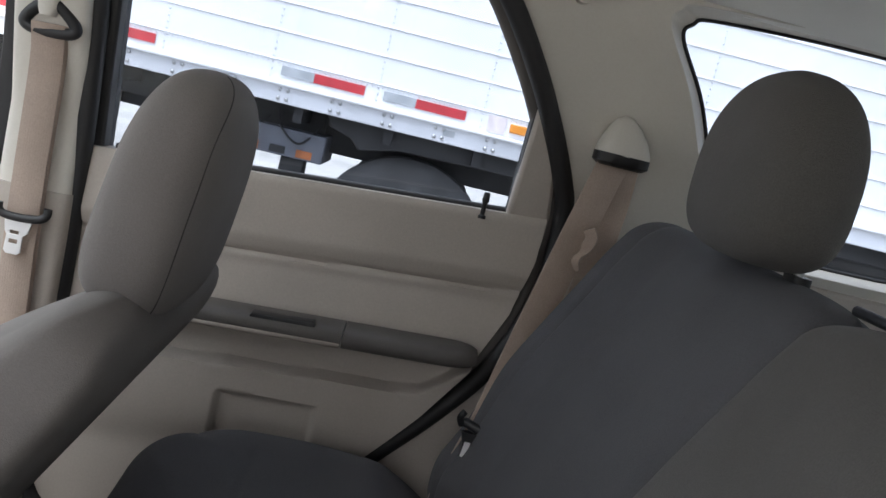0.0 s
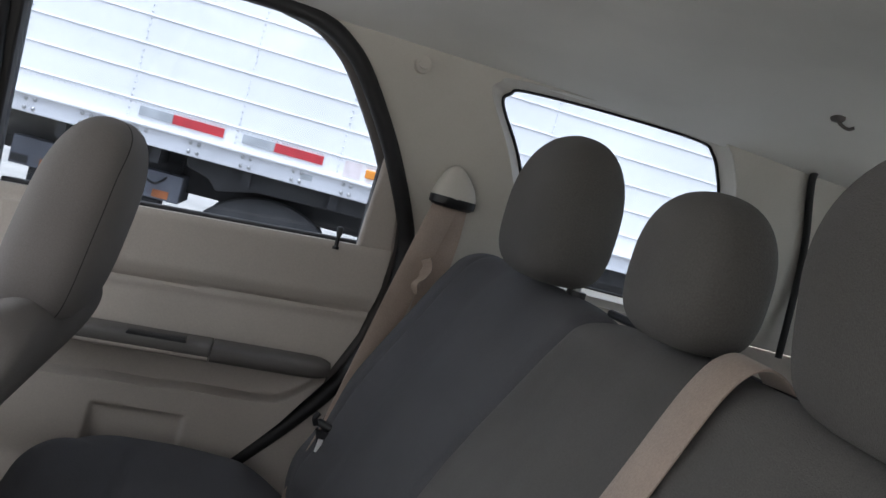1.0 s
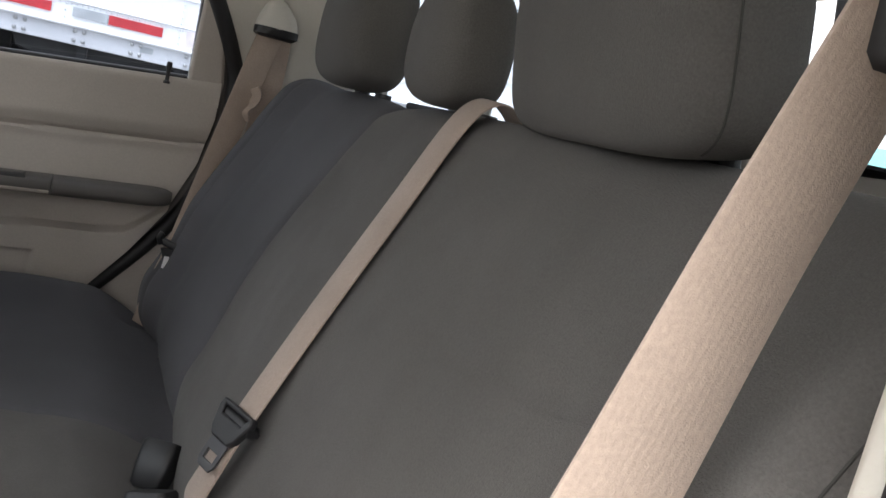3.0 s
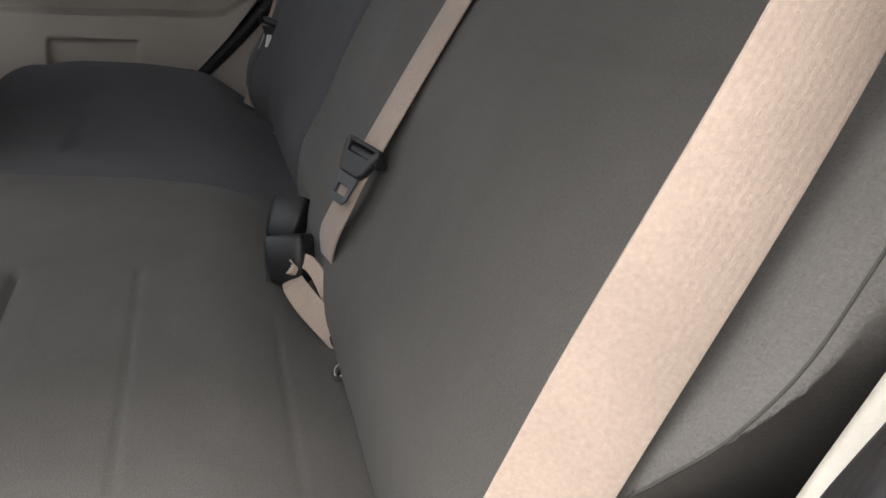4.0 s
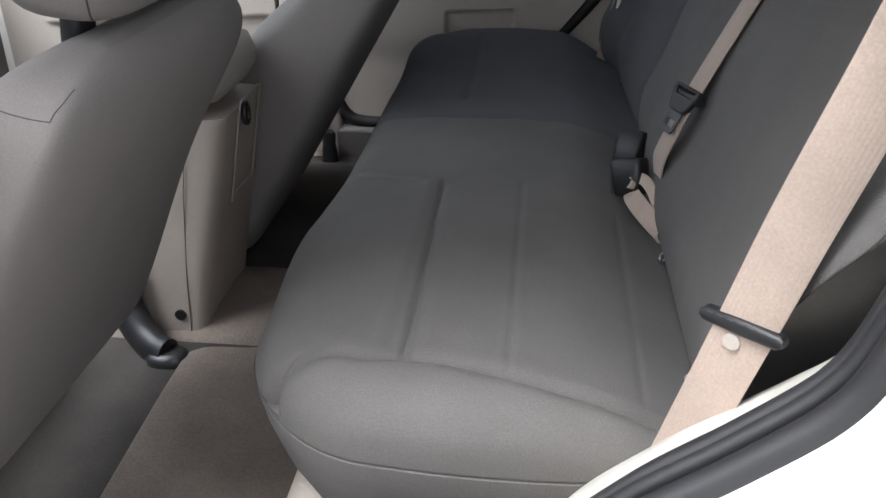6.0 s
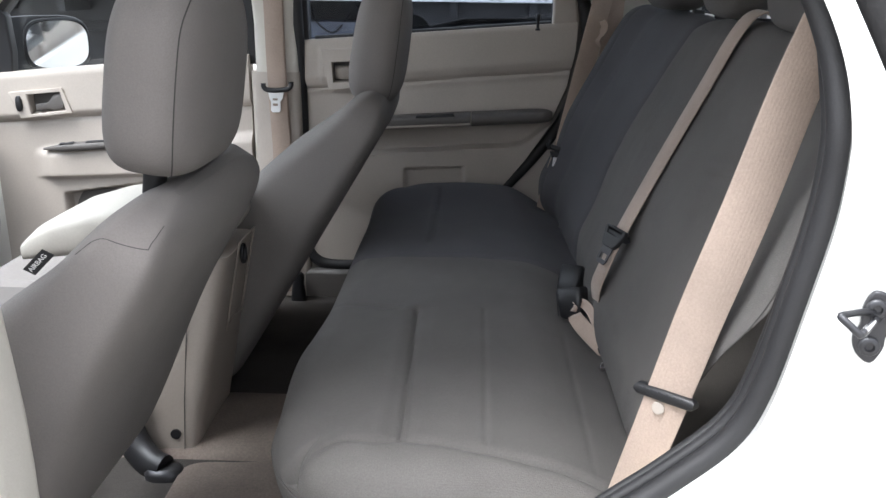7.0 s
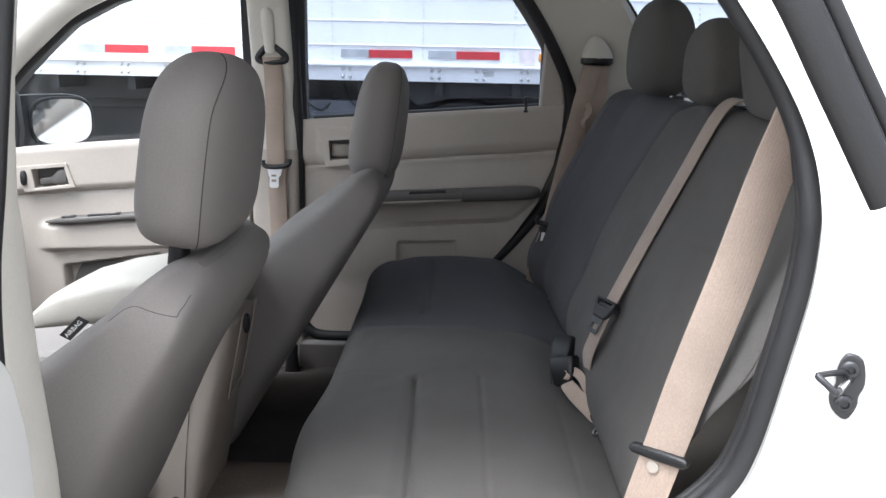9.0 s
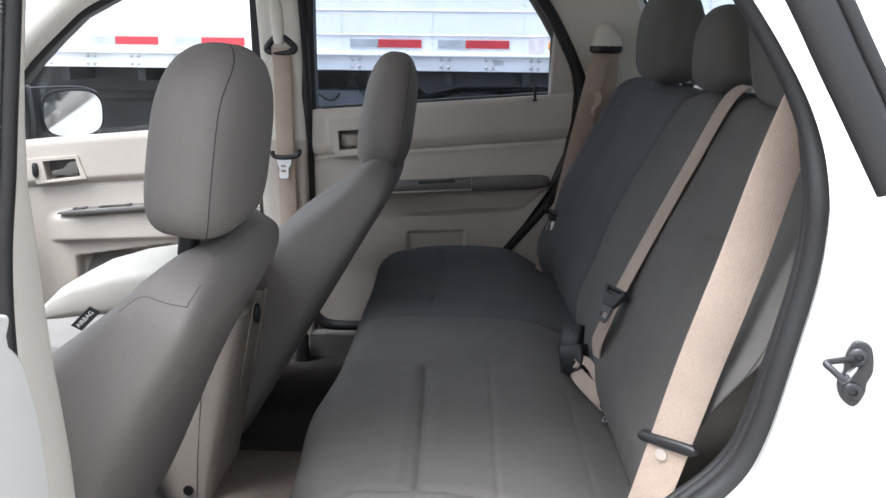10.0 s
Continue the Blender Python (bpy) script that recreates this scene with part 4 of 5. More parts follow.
def back_far(x, y):
    out_ = -x
    z = belly(y) + 0.004 - 0.012 * (x / 0.22) ** 2 * soft(0.05, 0.0, out_) + 0.012 * soft(-0.10, -0.24, y) - 0.010 * soft(0.16, 0.26, y)
    z += 0.030 * soft(0.08, 0.19, out_)
    z -= 0.004 * dent(out_, 0.165, 0.004)
    z += 0.0025 * noise.noise(V((x * 8, y * 8, 5)))
    return z


def seam_on(ob, points, r, owner):
    """A sewn seam lying in the surface of ob, nearest to points."""
    tree = bvhtree.BVHTree.FromPolygons([v.co for v in ob.data.vertices], [tuple(p.vertices) for p in ob.data.polygons])
    line = [tree.find_nearest(q)[0] for q in curve(points, 6)]
    for _ in range(4):
        line = [line[0], *[(line[k - 1] + line[k] * 2 + line[k + 1]) / 4 for k in range(1, len(line) - 1)], line[-1]]
    part("seam", tube(line, r, 6), SEAM, owner)


bskirt = [(0.0, -0.06), (0.004, -0.09), (0.015, -0.115)]
BACK_MID = -0.2035
fn, ff = back_frame(BACK_MID), back_frame(0.444)
flip = 1 if (fn.to_3x3() @ V((1, 0, 0))).y < 0 else -1
backrest = part("backrest", pillow(fn, 0.4515, 0.2600, 0.040, lambda x, y: back_near(x * flip, y), bskirt, 250, 150, 0.09), CLOTH, bench)
# beyond its seam the wing tucks under, leaving a hollow over the wheel housing
back_inv = fn.inverted()
for v in backrest.data.vertices:
    q = back_inv @ v.co
    beyond = side_seam(q.y + 0.2425) - (BACK_MID - q.x * flip)
    if beyond > 0:
        v.co.y += 2.0 * min(beyond, 0.05) * soft(0.32, 0.25, q.y + 0.2425)
seam_on(backrest, [fn @ V(((BACK_MID - side_seam(h)) * flip, h - 0.2425, back_near(BACK_MID - side_seam(h), h - 0.2425))) for h in (0.03, 0.055, 0.08, 0.10, 0.12, 0.14, 0.16, 0.18, 0.20, 0.22, 0.24, 0.27, 0.31, 0.36, 0.42)], 0.0007, backrest)
edge = [fn @ V(((BACK_MID - y) * flip, 0.2585, -0.050)) for y in (-0.585, -0.45, -0.30, -0.15, 0.0, 0.15, 0.225)]
part("rear_edge", tube(edge, 0.0045, 10), BLACK, bench, "black plastic edge behind the backrest")
part("edge_lip", tube([p + V((0.008, 0, -0.001)) for p in edge], 0.0022, 8), GREYSTEEL, bench)
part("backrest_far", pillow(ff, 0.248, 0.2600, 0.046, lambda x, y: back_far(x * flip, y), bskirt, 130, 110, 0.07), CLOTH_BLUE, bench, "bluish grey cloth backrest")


def headrest(at, width, height, depth, tilt, mat, owner, seam=0.0, taper=0.0, low=3.4, lean_seam=0.9, top=2.7, crown=0.5, square=3.0, yaw=0):
    """A padded headrest, rounded on top and at its lower corners, with its seams and two posts."""
    m = pose(*at, 0, tilt, yaw)
    rings = []
    n = 34
    for k in range(n + 1):
        s = 0.5 - 0.5 * math.cos(math.pi * k / n)
        u = (s - crown) / (1 - crown) if s > crown else (s - crown) / crown
        p = top if u > 0 else low
        r = max(0.0, 1 - abs(u) ** p) ** (1 / p)
        w, d = max(width / 2 * r, 0.002), max(depth / 2 * r * (1 - taper * s), 0.002)
        rings.append([m @ q for q in oval((taper * s * depth * 0.3, 0, height * s), (1, 0, 0), (0, 1, 0), d, w, square, 48)])
    head = part("headrest", skin(rings), mat, owner)
    if seam:
        for sg in ((-1, 1) if seam > 0 else (-1,)):
            pts = []
            for k, ring in enumerate(rings[4:-1]):
                c = sum(ring, V()) / len(ring)
                local = [m.inverted() @ q for q in ring]
                best = max(range(len(ring)), key=lambda i: local[i].x * seam * lean_seam * (1 + (3.0 if seam > 0 else -0.9) * soft(18, 28, k)) + local[i].y * sg)
                pts.append(ring[best] * 0.997 + c * 0.003)
            for _ in range(6):
                pts = [pts[0], *[(pts[k - 1] + pts[k] * 2 + pts[k + 1]) / 4 for k in range(1, len(pts) - 1)], pts[-1]]
            tree = bvhtree.BVHTree.FromPolygons([v.co for v in head.data.vertices], [tuple(p.vertices) for p in head.data.polygons])
            part("headrest_seam", tube([tree.find_nearest(q)[0] for q in pts], 0.0008, 5), SEAM, head)
    for sg in (-1, 1):
        foot = [m @ V((0.030 * (1 if at[0] > 0.3 else 0), sg * width * 0.24, h)) for h in (-0.030, 0.020)]
        part("headrest_post", tube(foot, 0.0050, 12, side=(0, 1, 0)), STEEL, head)
        part("post_sleeve", skin([[m @ q for q in oval((0.030 * (1 if at[0] > 0.3 else 0), sg * width * 0.24, z), (1, 0, 0), (0, 1, 0), 0.010, 0.017, 3, 16)] for z in (-0.018, 0.003)]), BLACK, head)
    return head


headrest((0.555, 0.388, 1.228), 0.240, 0.190, 0.112, 1, CLOTH, bench, 0, 0, 3.4, top=2.3, crown=0.42)
headrest((0.557, 0.004, 1.227), 0.152, 0.134, 0.086, 1, CLOTH, bench, 0, 0, 3.2, top=2.4, crown=0.45)
headrest((0.5735, -0.308, 1.225), 0.320, 0.1816, 0.088, -9.7, CLOTH, bench, -1, 0, 5.5, 0.30, top=2.34, crown=0.42, square=4.2, yaw=-6.6)

# ---------------------------------------------------------------- front seats
def front_seat(x0, y0, name, label, length, flare):
    """x0: the middle of the backrest's top edge; the back is well reclined."""
    seat = thing(name, (x0 - 0.45, y0, 0.47), label, "car seat", "front seats")
    up_, nrm = V((0.55, 0, 0.835)).normalized(), V((0.835, 0, -0.55)).normalized()
    half, base = length / 2, 0.038 if y0 < 0 else 0.025
    mid = V((x0, y0, 1.080)) - up_ * half
    rear = frame_of(mid, up_, nrm)
    rings = []
    for k in range(41):
        s = k / 40
        y = -half + length * (0.5 - 0.5 * math.cos(math.pi * s))
        t = 1 - (half - y) / 0.61
        w = 0.224 * (1 - 0.06 * soft(0.55, 1.0, t)) * (1 - max(0, (t - 0.86) / 0.14) ** 4) ** 0.22 if t < 1 else 0.10
        d = 0.047 * (1 - 0.12 * t) * (1 - max(0, (t - 0.86) / 0.14) ** 2.6) ** 0.5 if t < 1 else 0.006
        deep = 0.040 * soft(0.03, 0.30, half - y)
        rings.append([rear @ q for q in oval((0, y, base - 0.020 * t + flare * soft(0.75, 0.25, t) - deep), (1, 0, 0), (0, 0, 1), max(w, 0.1), max(d + deep, 0.006), 6.5, 72)])
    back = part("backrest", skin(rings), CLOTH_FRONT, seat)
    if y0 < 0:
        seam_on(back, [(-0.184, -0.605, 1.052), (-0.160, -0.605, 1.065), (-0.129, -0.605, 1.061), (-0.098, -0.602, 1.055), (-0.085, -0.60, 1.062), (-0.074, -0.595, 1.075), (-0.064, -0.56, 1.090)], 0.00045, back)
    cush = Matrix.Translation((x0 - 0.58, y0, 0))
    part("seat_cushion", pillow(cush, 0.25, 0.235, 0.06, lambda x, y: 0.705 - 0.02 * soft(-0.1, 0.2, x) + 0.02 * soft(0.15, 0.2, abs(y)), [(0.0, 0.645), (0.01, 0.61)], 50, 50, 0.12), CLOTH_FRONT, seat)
    part("seat_base", box((x0 - 0.80, y0 - 0.19, 0.50), (x0 - 0.36, y0 + 0.19, 0.63)), BLACK, seat, bevel=0.02)
    edge = [rear @ V((x, -half + 0.004, 0.058 + flare)) for x in (-0.19, 0.19)]
    part("lower_edge", tube(edge, 0.007, 12, flat=0.8), BEIGE, seat, "pale lower edge strip")
    for sg in (-1, 1):
        part("seat_rail", tube([(x0 - 0.85, y0 + sg * 0.185, 0.49), (x0 - 0.40, y0 + sg * 0.185, 0.49)], 0.014, 8), BLACK, seat)
    return seat


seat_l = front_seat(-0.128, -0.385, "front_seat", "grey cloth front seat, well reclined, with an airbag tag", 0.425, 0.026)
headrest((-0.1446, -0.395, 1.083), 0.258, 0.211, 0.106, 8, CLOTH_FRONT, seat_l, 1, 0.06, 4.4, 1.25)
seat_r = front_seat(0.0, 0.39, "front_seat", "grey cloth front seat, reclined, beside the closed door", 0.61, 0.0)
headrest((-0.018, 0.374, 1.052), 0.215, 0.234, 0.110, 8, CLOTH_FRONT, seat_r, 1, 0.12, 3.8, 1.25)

# airbag tag on the near seat's bolster
tag = part("tag", plate([(-0.0135, -0.0066), (0.0135, -0.0066), (0.0135, 0.0066), (-0.0135, 0.0066)], [], lambda u, v: V((-0.200, -0.602, 1.034)) + V((0.72, 0.0, 0.70)) * u + V((-0.55, -0.45, 0.55)) * v, V((0, -0.0015, 0))), TAG, seat_l, "black airbag tag", smooth=False)
font = bpy.data.curves.new("airbag_word", "FONT")
font.body, font.size, font.align_x, font.align_y, font.extrude = "AIRBAG", 0.0064, "CENTER", "CENTER", 0.0002
word = new("airbag_word", font)
ux, uy = V((0.72, 0.0, 0.70)).normalized(), V((-0.55, -0.45, 0.55)).normalized()
uz = ux.cross(uy).normalized()
uy = uz.cross(ux)
word_m = Matrix.Translation(V((-0.200, -0.6048, 1.034))) @ Matrix((ux, uy, uz)).transposed().to_4x4()
bpy.context.view_layer.update()
data = bpy.data.meshes.new_from_object(word.evaluated_get(bpy.context.evaluated_depsgraph_get()))
bpy.data.objects.remove(word)
data.transform(word_m)
data.materials.clear()
data.materials.append(WHITE_INK)
ob = new("lettering", data)
ob.parent = tag

# ---------------------------------------------------------------- console
console = thing("centre_console", (-0.35, 0.06, 0.47), "beige centre console with a padded cream armrest lid", "console")
rings = []
for k in range(21):
    z = 0.492 + 0.355 * k / 20
    xr = -0.285 + 0.20 * (z - 0.47)
    xf = -0.40
    w = 0.105 - 0.018 * soft(0.6, 0.9, z)
    rings.append(oval(((xr + xf) / 2, 0.065, z), (1, 0, 0), (0, 1, 0), (xr - xf) / 2, w, 9, 48))
part("console_body", skin(rings), CONSOLE, console)
part("console_front", box((-0.95, -0.015, 0.48), (-0.395, 0.145, 0.735)), ARMPAD, console, bevel=0.02)
lid = []
for x, low_, top_, w in ((-0.548, 0.838, 0.842, 0.075), (-0.543, 0.834, 0.868, 0.094), (-0.520, 0.836, 0.890, 0.100), (-0.486, 0.840, 0.908, 0.102), (-0.42, 0.846, 0.928, 0.103), (-0.35, 0.852, 0.940, 0.103), (-0.26, 0.860, 0.944, 0.102), (-0.225, 0.866, 0.936, 0.098), (-0.215, 0.88, 0.920, 0.085)):
    lid.append(oval((x, 0.067, (low_ + top_) / 2), (0, 1, 0), (0, 0, 1), w, (top_ - low_) / 2, 4.5, 40))
part("armrest_lid", skin(lid), LID, console)
part("rear_recess", plate([(0.03, 0.70), (0.13, 0.70), (0.13, 0.86), (0.03, 0.86)], [[(0.037, 0.712), (0.123, 0.712), (0.123, 0.853), (0.037, 0.853)]], lambda y, z: V((-0.283 + 0.20 * (z - 0.47), y, z)), V((0.003, 0, 0))), CONSOLE, console, bevel=0.002)
clip = [V((-0.203, 0.048 + 0.009 * math.cos(a), 0.835 + 0.014 * math.sin(a))) for a in (k * math.pi / 8 for k in range(16))]
part("bag_hook", tube(clip, 0.0042, 8, True), BLACK, console)
part("screw_cap", tube([(-0.312, -0.043, 0.540), (-0.312, -0.036, 0.540)], 0.009, 14, side=(0, 0, 1)), BLACK, console)
part("side_joint", tube([(-0.300, -0.0412, 0.495), (-0.293, -0.0405, 0.60), (-0.280, -0.0340, 0.74), (-0.272, -0.0285, 0.80)], 0.0007, 6), SEAM, console)

tun = part("floor_tunnel", skin([oval((x, 0.065, 0.475), (0, 1, 0), (0, 0, 1), 0.125, 0.050, 3, 32) for x in (-1.0, -0.6, -0.2, 0.3)]), MAT)
tagged(tun, "beige brown carpeted tunnel along the car floor", "floor", kind="structure")
mat_ob = part("floor_mat", plate(smooth2([(-0.262, -0.62), (-0.275, -0.40), (-0.286, -0.15), (-0.276, -0.085), (-0.20, -0.072), (0.02, -0.072), (0.04, -0.3), (0.03, -0.62)], 4), [], lambda x, y: V((x, y, 0.500)), V((0, 0, 0.010))), MAT, bevel=0.003)
tagged(mat_ob, "beige brown carpet mat on the car floor", "floor mat")
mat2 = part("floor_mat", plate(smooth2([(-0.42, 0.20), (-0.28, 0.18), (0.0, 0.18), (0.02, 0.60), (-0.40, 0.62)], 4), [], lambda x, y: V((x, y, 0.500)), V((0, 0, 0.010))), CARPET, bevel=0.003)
tagged(mat2, "dark brown carpet mat behind the front seat", "floor mat")

latch = curve([(-0.392, -0.060, 0.640), (-0.390, -0.058, 0.590), (-0.384, -0.061, 0.558), (-0.362, -0.076, 0.528), (-0.335, -0.092, 0.512), (-0.312, -0.102, 0.508)], 5)
part("seat_latch", tube(latch, 0.027, 14, flat=0.8, side=(0, 1, 0)), BLACK, seat_l)
part("latch_foot", skin([oval((-0.312, -0.104, z), (1, 0, 0), (0, 1, 0), a, b, 2.4, 24) for z, a, b in ((0.495, 0.032, 0.024), (0.508, 0.032, 0.024), (0.516, 0.026, 0.019), (0.518, 0.012, 0.009))]), GREYSTEEL, seat_l)
part("latch_bolt", skin([oval((-0.322, -0.100, z), (1, 0, 0), (0, 1, 0), r, r, 2, 14) for z, r in ((0.512, 0.008), (0.524, 0.008), (0.527, 0.005))]), STEEL, seat_l)

# ---------------------------------------------------------------- belts
def tongue(owner, at, along, normal, width=0.062):
    m = frame_of(at, along, normal)
    bar = part("belt_stop", skin([[m @ q for q in oval((x, 0, 0), (0, 1, 0), (0, 0, 1), h, 0.006, 3, 14)] for x, h in ((-width / 2, 0.003), (-width / 2 + 0.003, 0.0058), (0, 0.0062), (width / 2 - 0.003, 0.0058), (width / 2, 0.003))]), BLACK, owner)
    for k in range(7 if width > 0.058 else 0):
        x = width * (k - 3) / 8
        part("notch", skin([[m @ q for q in oval((x + d, -0.0025, 0.0054), (0, 1, 0), (0, 0, 1), 0.0007, 0.0007, 2, 8)] for d in (-0.0022, 0.0022)]), GREYSTEEL, bar)
    return m, bar


belt_n = thing("seat_belt", (0.33, -0.56, 0.72), "beige seat belt hanging beside the near backrest", "seat belt", "rear seat belts")
path = [(0.4560, -0.626, 1.276), (0.4310, -0.624, 1.20), (0.4065, -0.617, 1.10), (0.381, -0.606, 1.00), (0.359, -0.593, 0.90), (0.338, -0.577, 0.80), (0.317, -0.562, 0.70), (0.310, -0.545, 0.62)]
part("webbing", strap(curve(path, 8), [V((0.99, 0.10, 0)).lerp(V((0.76, -0.65, 0.0)), soft(0.05, 0.66, k / 56)) for k in range(57)], 0.0405), WEB, belt_n)
tongue(belt_n, (0.361, -0.5935, 0.9165), V((0.76, -0.65, 0.0)).cross(V((-0.63, -0.74, 0.2))), V((-0.63, -0.74, 0.2)), 0.060)
part("stop_button", tube([(0.3580, -0.589, 0.9035), (0.3555, -0.5935, 0.904), (0.3548, -0.5945, 0.904)], 0.0060, 20, side=(0, 0, 1)), BEIGE, belt_n)
part("anchor_cover", skin([oval((0.475, -0.622 + 0.2 * (z - 1.30), z), (1, 0, 0), (0, 1, 0), a, b, 3, 24) for z, a, b in ((1.289, 0.037, 0.022), (1.297, 0.037, 0.022), (1.311, 0.031, 0.020), (1.326, 0.020, 0.014), (1.334, 0.008, 0.006))]), CREAM, belt_n)
part("anchor_slot", skin([oval((0.477, -0.622, z), (1, 0, 0), (0, 1, 0), a, b, 3.2, 28) for z, a, b in ((1.258, 0.027, 0.012), (1.262, 0.032, 0.017), (1.278, 0.034, 0.019), (1.290, 0.033, 0.019))]), BLACK, belt_n)

belt_c = thing("seat_belt", (0.38, -0.05, 0.76), "narrow beige centre belt lying over the backrest", "seat belt", "rear seat belts")
path = [(0.600, -0.104, 1.216), (0.575, -0.104, 1.238), (0.553, -0.104, 1.238), (0.530, -0.107, 1.212), (0.490, -0.120, 1.138), (0.436, -0.138, 1.038), (0.385, -0.157, 0.940), (0.370, -0.155, 0.900), (0.362, -0.140, 0.862), (0.366, -0.112, 0.825), (0.380, -0.095, 0.775), (0.392, -0.090, 0.735)]
part("webbing", strap(curve(path, 7), V((-0.10, 0.99, 0.05)), 0.040), WEB, belt_c)
cm, _ = tongue(belt_c, (0.383, -0.158, 0.940), (0.42, 0.155, 0.88), (-0.85, -0.33, 0.40), 0.050)
part("belt_tongue", plate([(-0.024, 0.010), (-0.026, 0.004), (-0.019, -0.014), (-0.013, -0.020), (0.013, -0.020), (0.019, -0.014), (0.026, 0.004), (0.024, 0.010)], [[(-0.019, 0.006), (-0.016, -0.001), (0.016, -0.001), (0.019, 0.006)]], lambda u, v: cm @ V((u, v, 0.0015)), cm.to_3x3() @ V((0, 0, 0.007))), BLACK, belt_c, bevel=0.0015)
part("tongue_plate", plate([(-0.013, -0.019), (0.013, -0.019), (0.013, -0.040), (0.009, -0.045), (-0.009, -0.045), (-0.013, -0.040)], [[(-0.008, -0.030), (0.008, -0.030), (0.008, -0.038), (-0.008, -0.038)]], lambda u, v: cm @ V((u, v, 0.004)), cm.to_3x3() @ V((0, 0, 0.002))), GREYSTEEL, belt_c, bevel=0.0005)

belt_f = thing("seat_belt", (0.33, 0.66, 0.75), "beige seat belt on the far pillar", "seat belt", "rear seat belts")
path = [(0.478, 0.705, 1.305), (0.468, 0.702, 1.27), (0.440, 0.688, 1.15), (0.410, 0.664, 1.02), (0.383, 0.628, 0.915), (0.362, 0.622, 0.84), (0.345, 0.63, 0.75), (0.33, 0.64, 0.66)]
part("webbing", strap(curve(path, 8), V((0.97, 0.22, 0.0)), 0.045), WEB, belt_f)
path = [(0.490, 0.716, 1.30), (0.492, 0.720, 1.24), (0.490, 0.724, 1.19), (0.484, 0.726, 1.08), (0.48, 0.73, 0.95)]
part("webbing_behind", strap(curve(path, 8), V((0.97, 0.22, 0.0)), 0.045), WEB, belt_f)
path = [(0.462, 0.690, 1.195), (0.468, 0.690, 1.182), (0.462, 0.692, 1.165), (0.452, 0.690, 1.150), (0.456, 0.692, 1.135)]
part("webbing_fold", strap(curve(path, 5), V((0.80, -0.3, 0.5)), 0.016, 0.003), WEB, belt_f)
tongue(belt_f, (0.372, 0.602, 0.917), V((0.25, 0, 1)), V((-0.3, -0.95, 0)), 0.046)
part("stop_hook", tube(curve([(0.350, 0.604, 0.918), (0.346, 0.602, 0.928), (0.350, 0.602, 0.937)], 4), 0.0045, 10), BLACK, belt_f)
shell = part("belt_tongue", skin([oval((0.368 + 0.10 * (z - 0.90), 0.600, z), (1, 0, 0), (0, 1, 0), a, 0.005, 4, 16) for z, a in ((0.874, 0.008), (0.878, 0.010), (0.896, 0.012), (0.912, 0.019))]), BLACK, belt_f)
part("tongue_plate", skin([oval((0.362 + 0.10 * (z - 0.90), 0.5945, z), (1, 0, 0), (0, 1, 0), 0.004, 0.0012, 4, 12) for z in (0.880, 0.900)]), PALE_STEEL, shell, "bright steel plate")
hood = [oval((0.4815 - 0.006 * soft(1.31, 1.355, z), y, z), (1, 0, 0), (0, 1, 0), a, b, 2.6, 28) for z, y, a, b in ((1.300, 0.708, 0.0365, 0.030), (1.306, 0.708, 0.0370, 0.030), (1.322, 0.708, 0.0310, 0.026), (1.338, 0.706, 0.0215, 0.020), (1.348, 0.705, 0.0125, 0.013), (1.353, 0.704, 0.004, 0.005))]
part("anchor_cover", skin(hood), CREAM, belt_f)
part("anchor_slot", skin([oval((0.4815, 0.708, z), (1, 0, 0), (0, 1, 0), a, b, 3, 28) for z, a, b in ((1.284, 0.030, 0.022), (1.289, 0.0375, 0.029), (1.301, 0.0375, 0.030))]), BLACK, belt_f)

belt_d = thing("seat_belt", (-0.30, 0.72, 0.55), "beige front seat belt hanging on the pillar", "seat belt")
path = [(-0.290, 0.696, 1.288), (-0.289, 0.708, 1.235), (-0.290, 0.715, 1.10), (-0.288, 0.715, 1.00), (-0.286, 0.720, 0.85), (-0.295, 0.715, 0.65), (-0.29, 0.71, 0.52)]
part("webbing", strap(curve(path, 6), V((1, 0.1, 0)), 0.042), WEB, belt_d)
part("webbing_behind", strap(curve([(x + 0.002, y + 0.006, z) for x, y, z in path], 6), V((1, 0.1, 0)), 0.042), WEB, belt_d)
part("height_slider", skin([oval((-0.293, y, z), (1, 0, 0), (0, 1, 0), a, 0.016, 3, 20) for z, y, a in ((1.297, 0.704, 0.010), (1.305, 0.704, 0.0135), (1.35, 0.694, 0.0165), (1.385, 0.684, 0.0165), (1.396, 0.680, 0.012), (1.400, 0.679, 0.005))]), CREAM, belt_d)
part("anchor_ring", tube(curve([(-0.292, 0.698, 1.318), (-0.306, 0.700, 1.308), (-0.320, 0.703, 1.293), (-0.323, 0.704, 1.283), (-0.312, 0.704, 1.278), (-0.290, 0.704, 1.277), (-0.268, 0.704, 1.279), (-0.257, 0.704, 1.284), (-0.260, 0.703, 1.294), (-0.276, 0.700, 1.309)], 5, True), 0.0080, 12, True), BLACK, belt_d)
part("belt_stop", tube(curve([(-0.319, 0.706, 1.042), (-0.318, 0.706, 1.033), (-0.310, 0.706, 1.027), (-0.288, 0.706, 1.026), (-0.264, 0.706, 1.029), (-0.254, 0.706, 1.036), (-0.253, 0.706, 1.046)], 5), 0.0058, 12, flat=0.8), BLACK, belt_d)
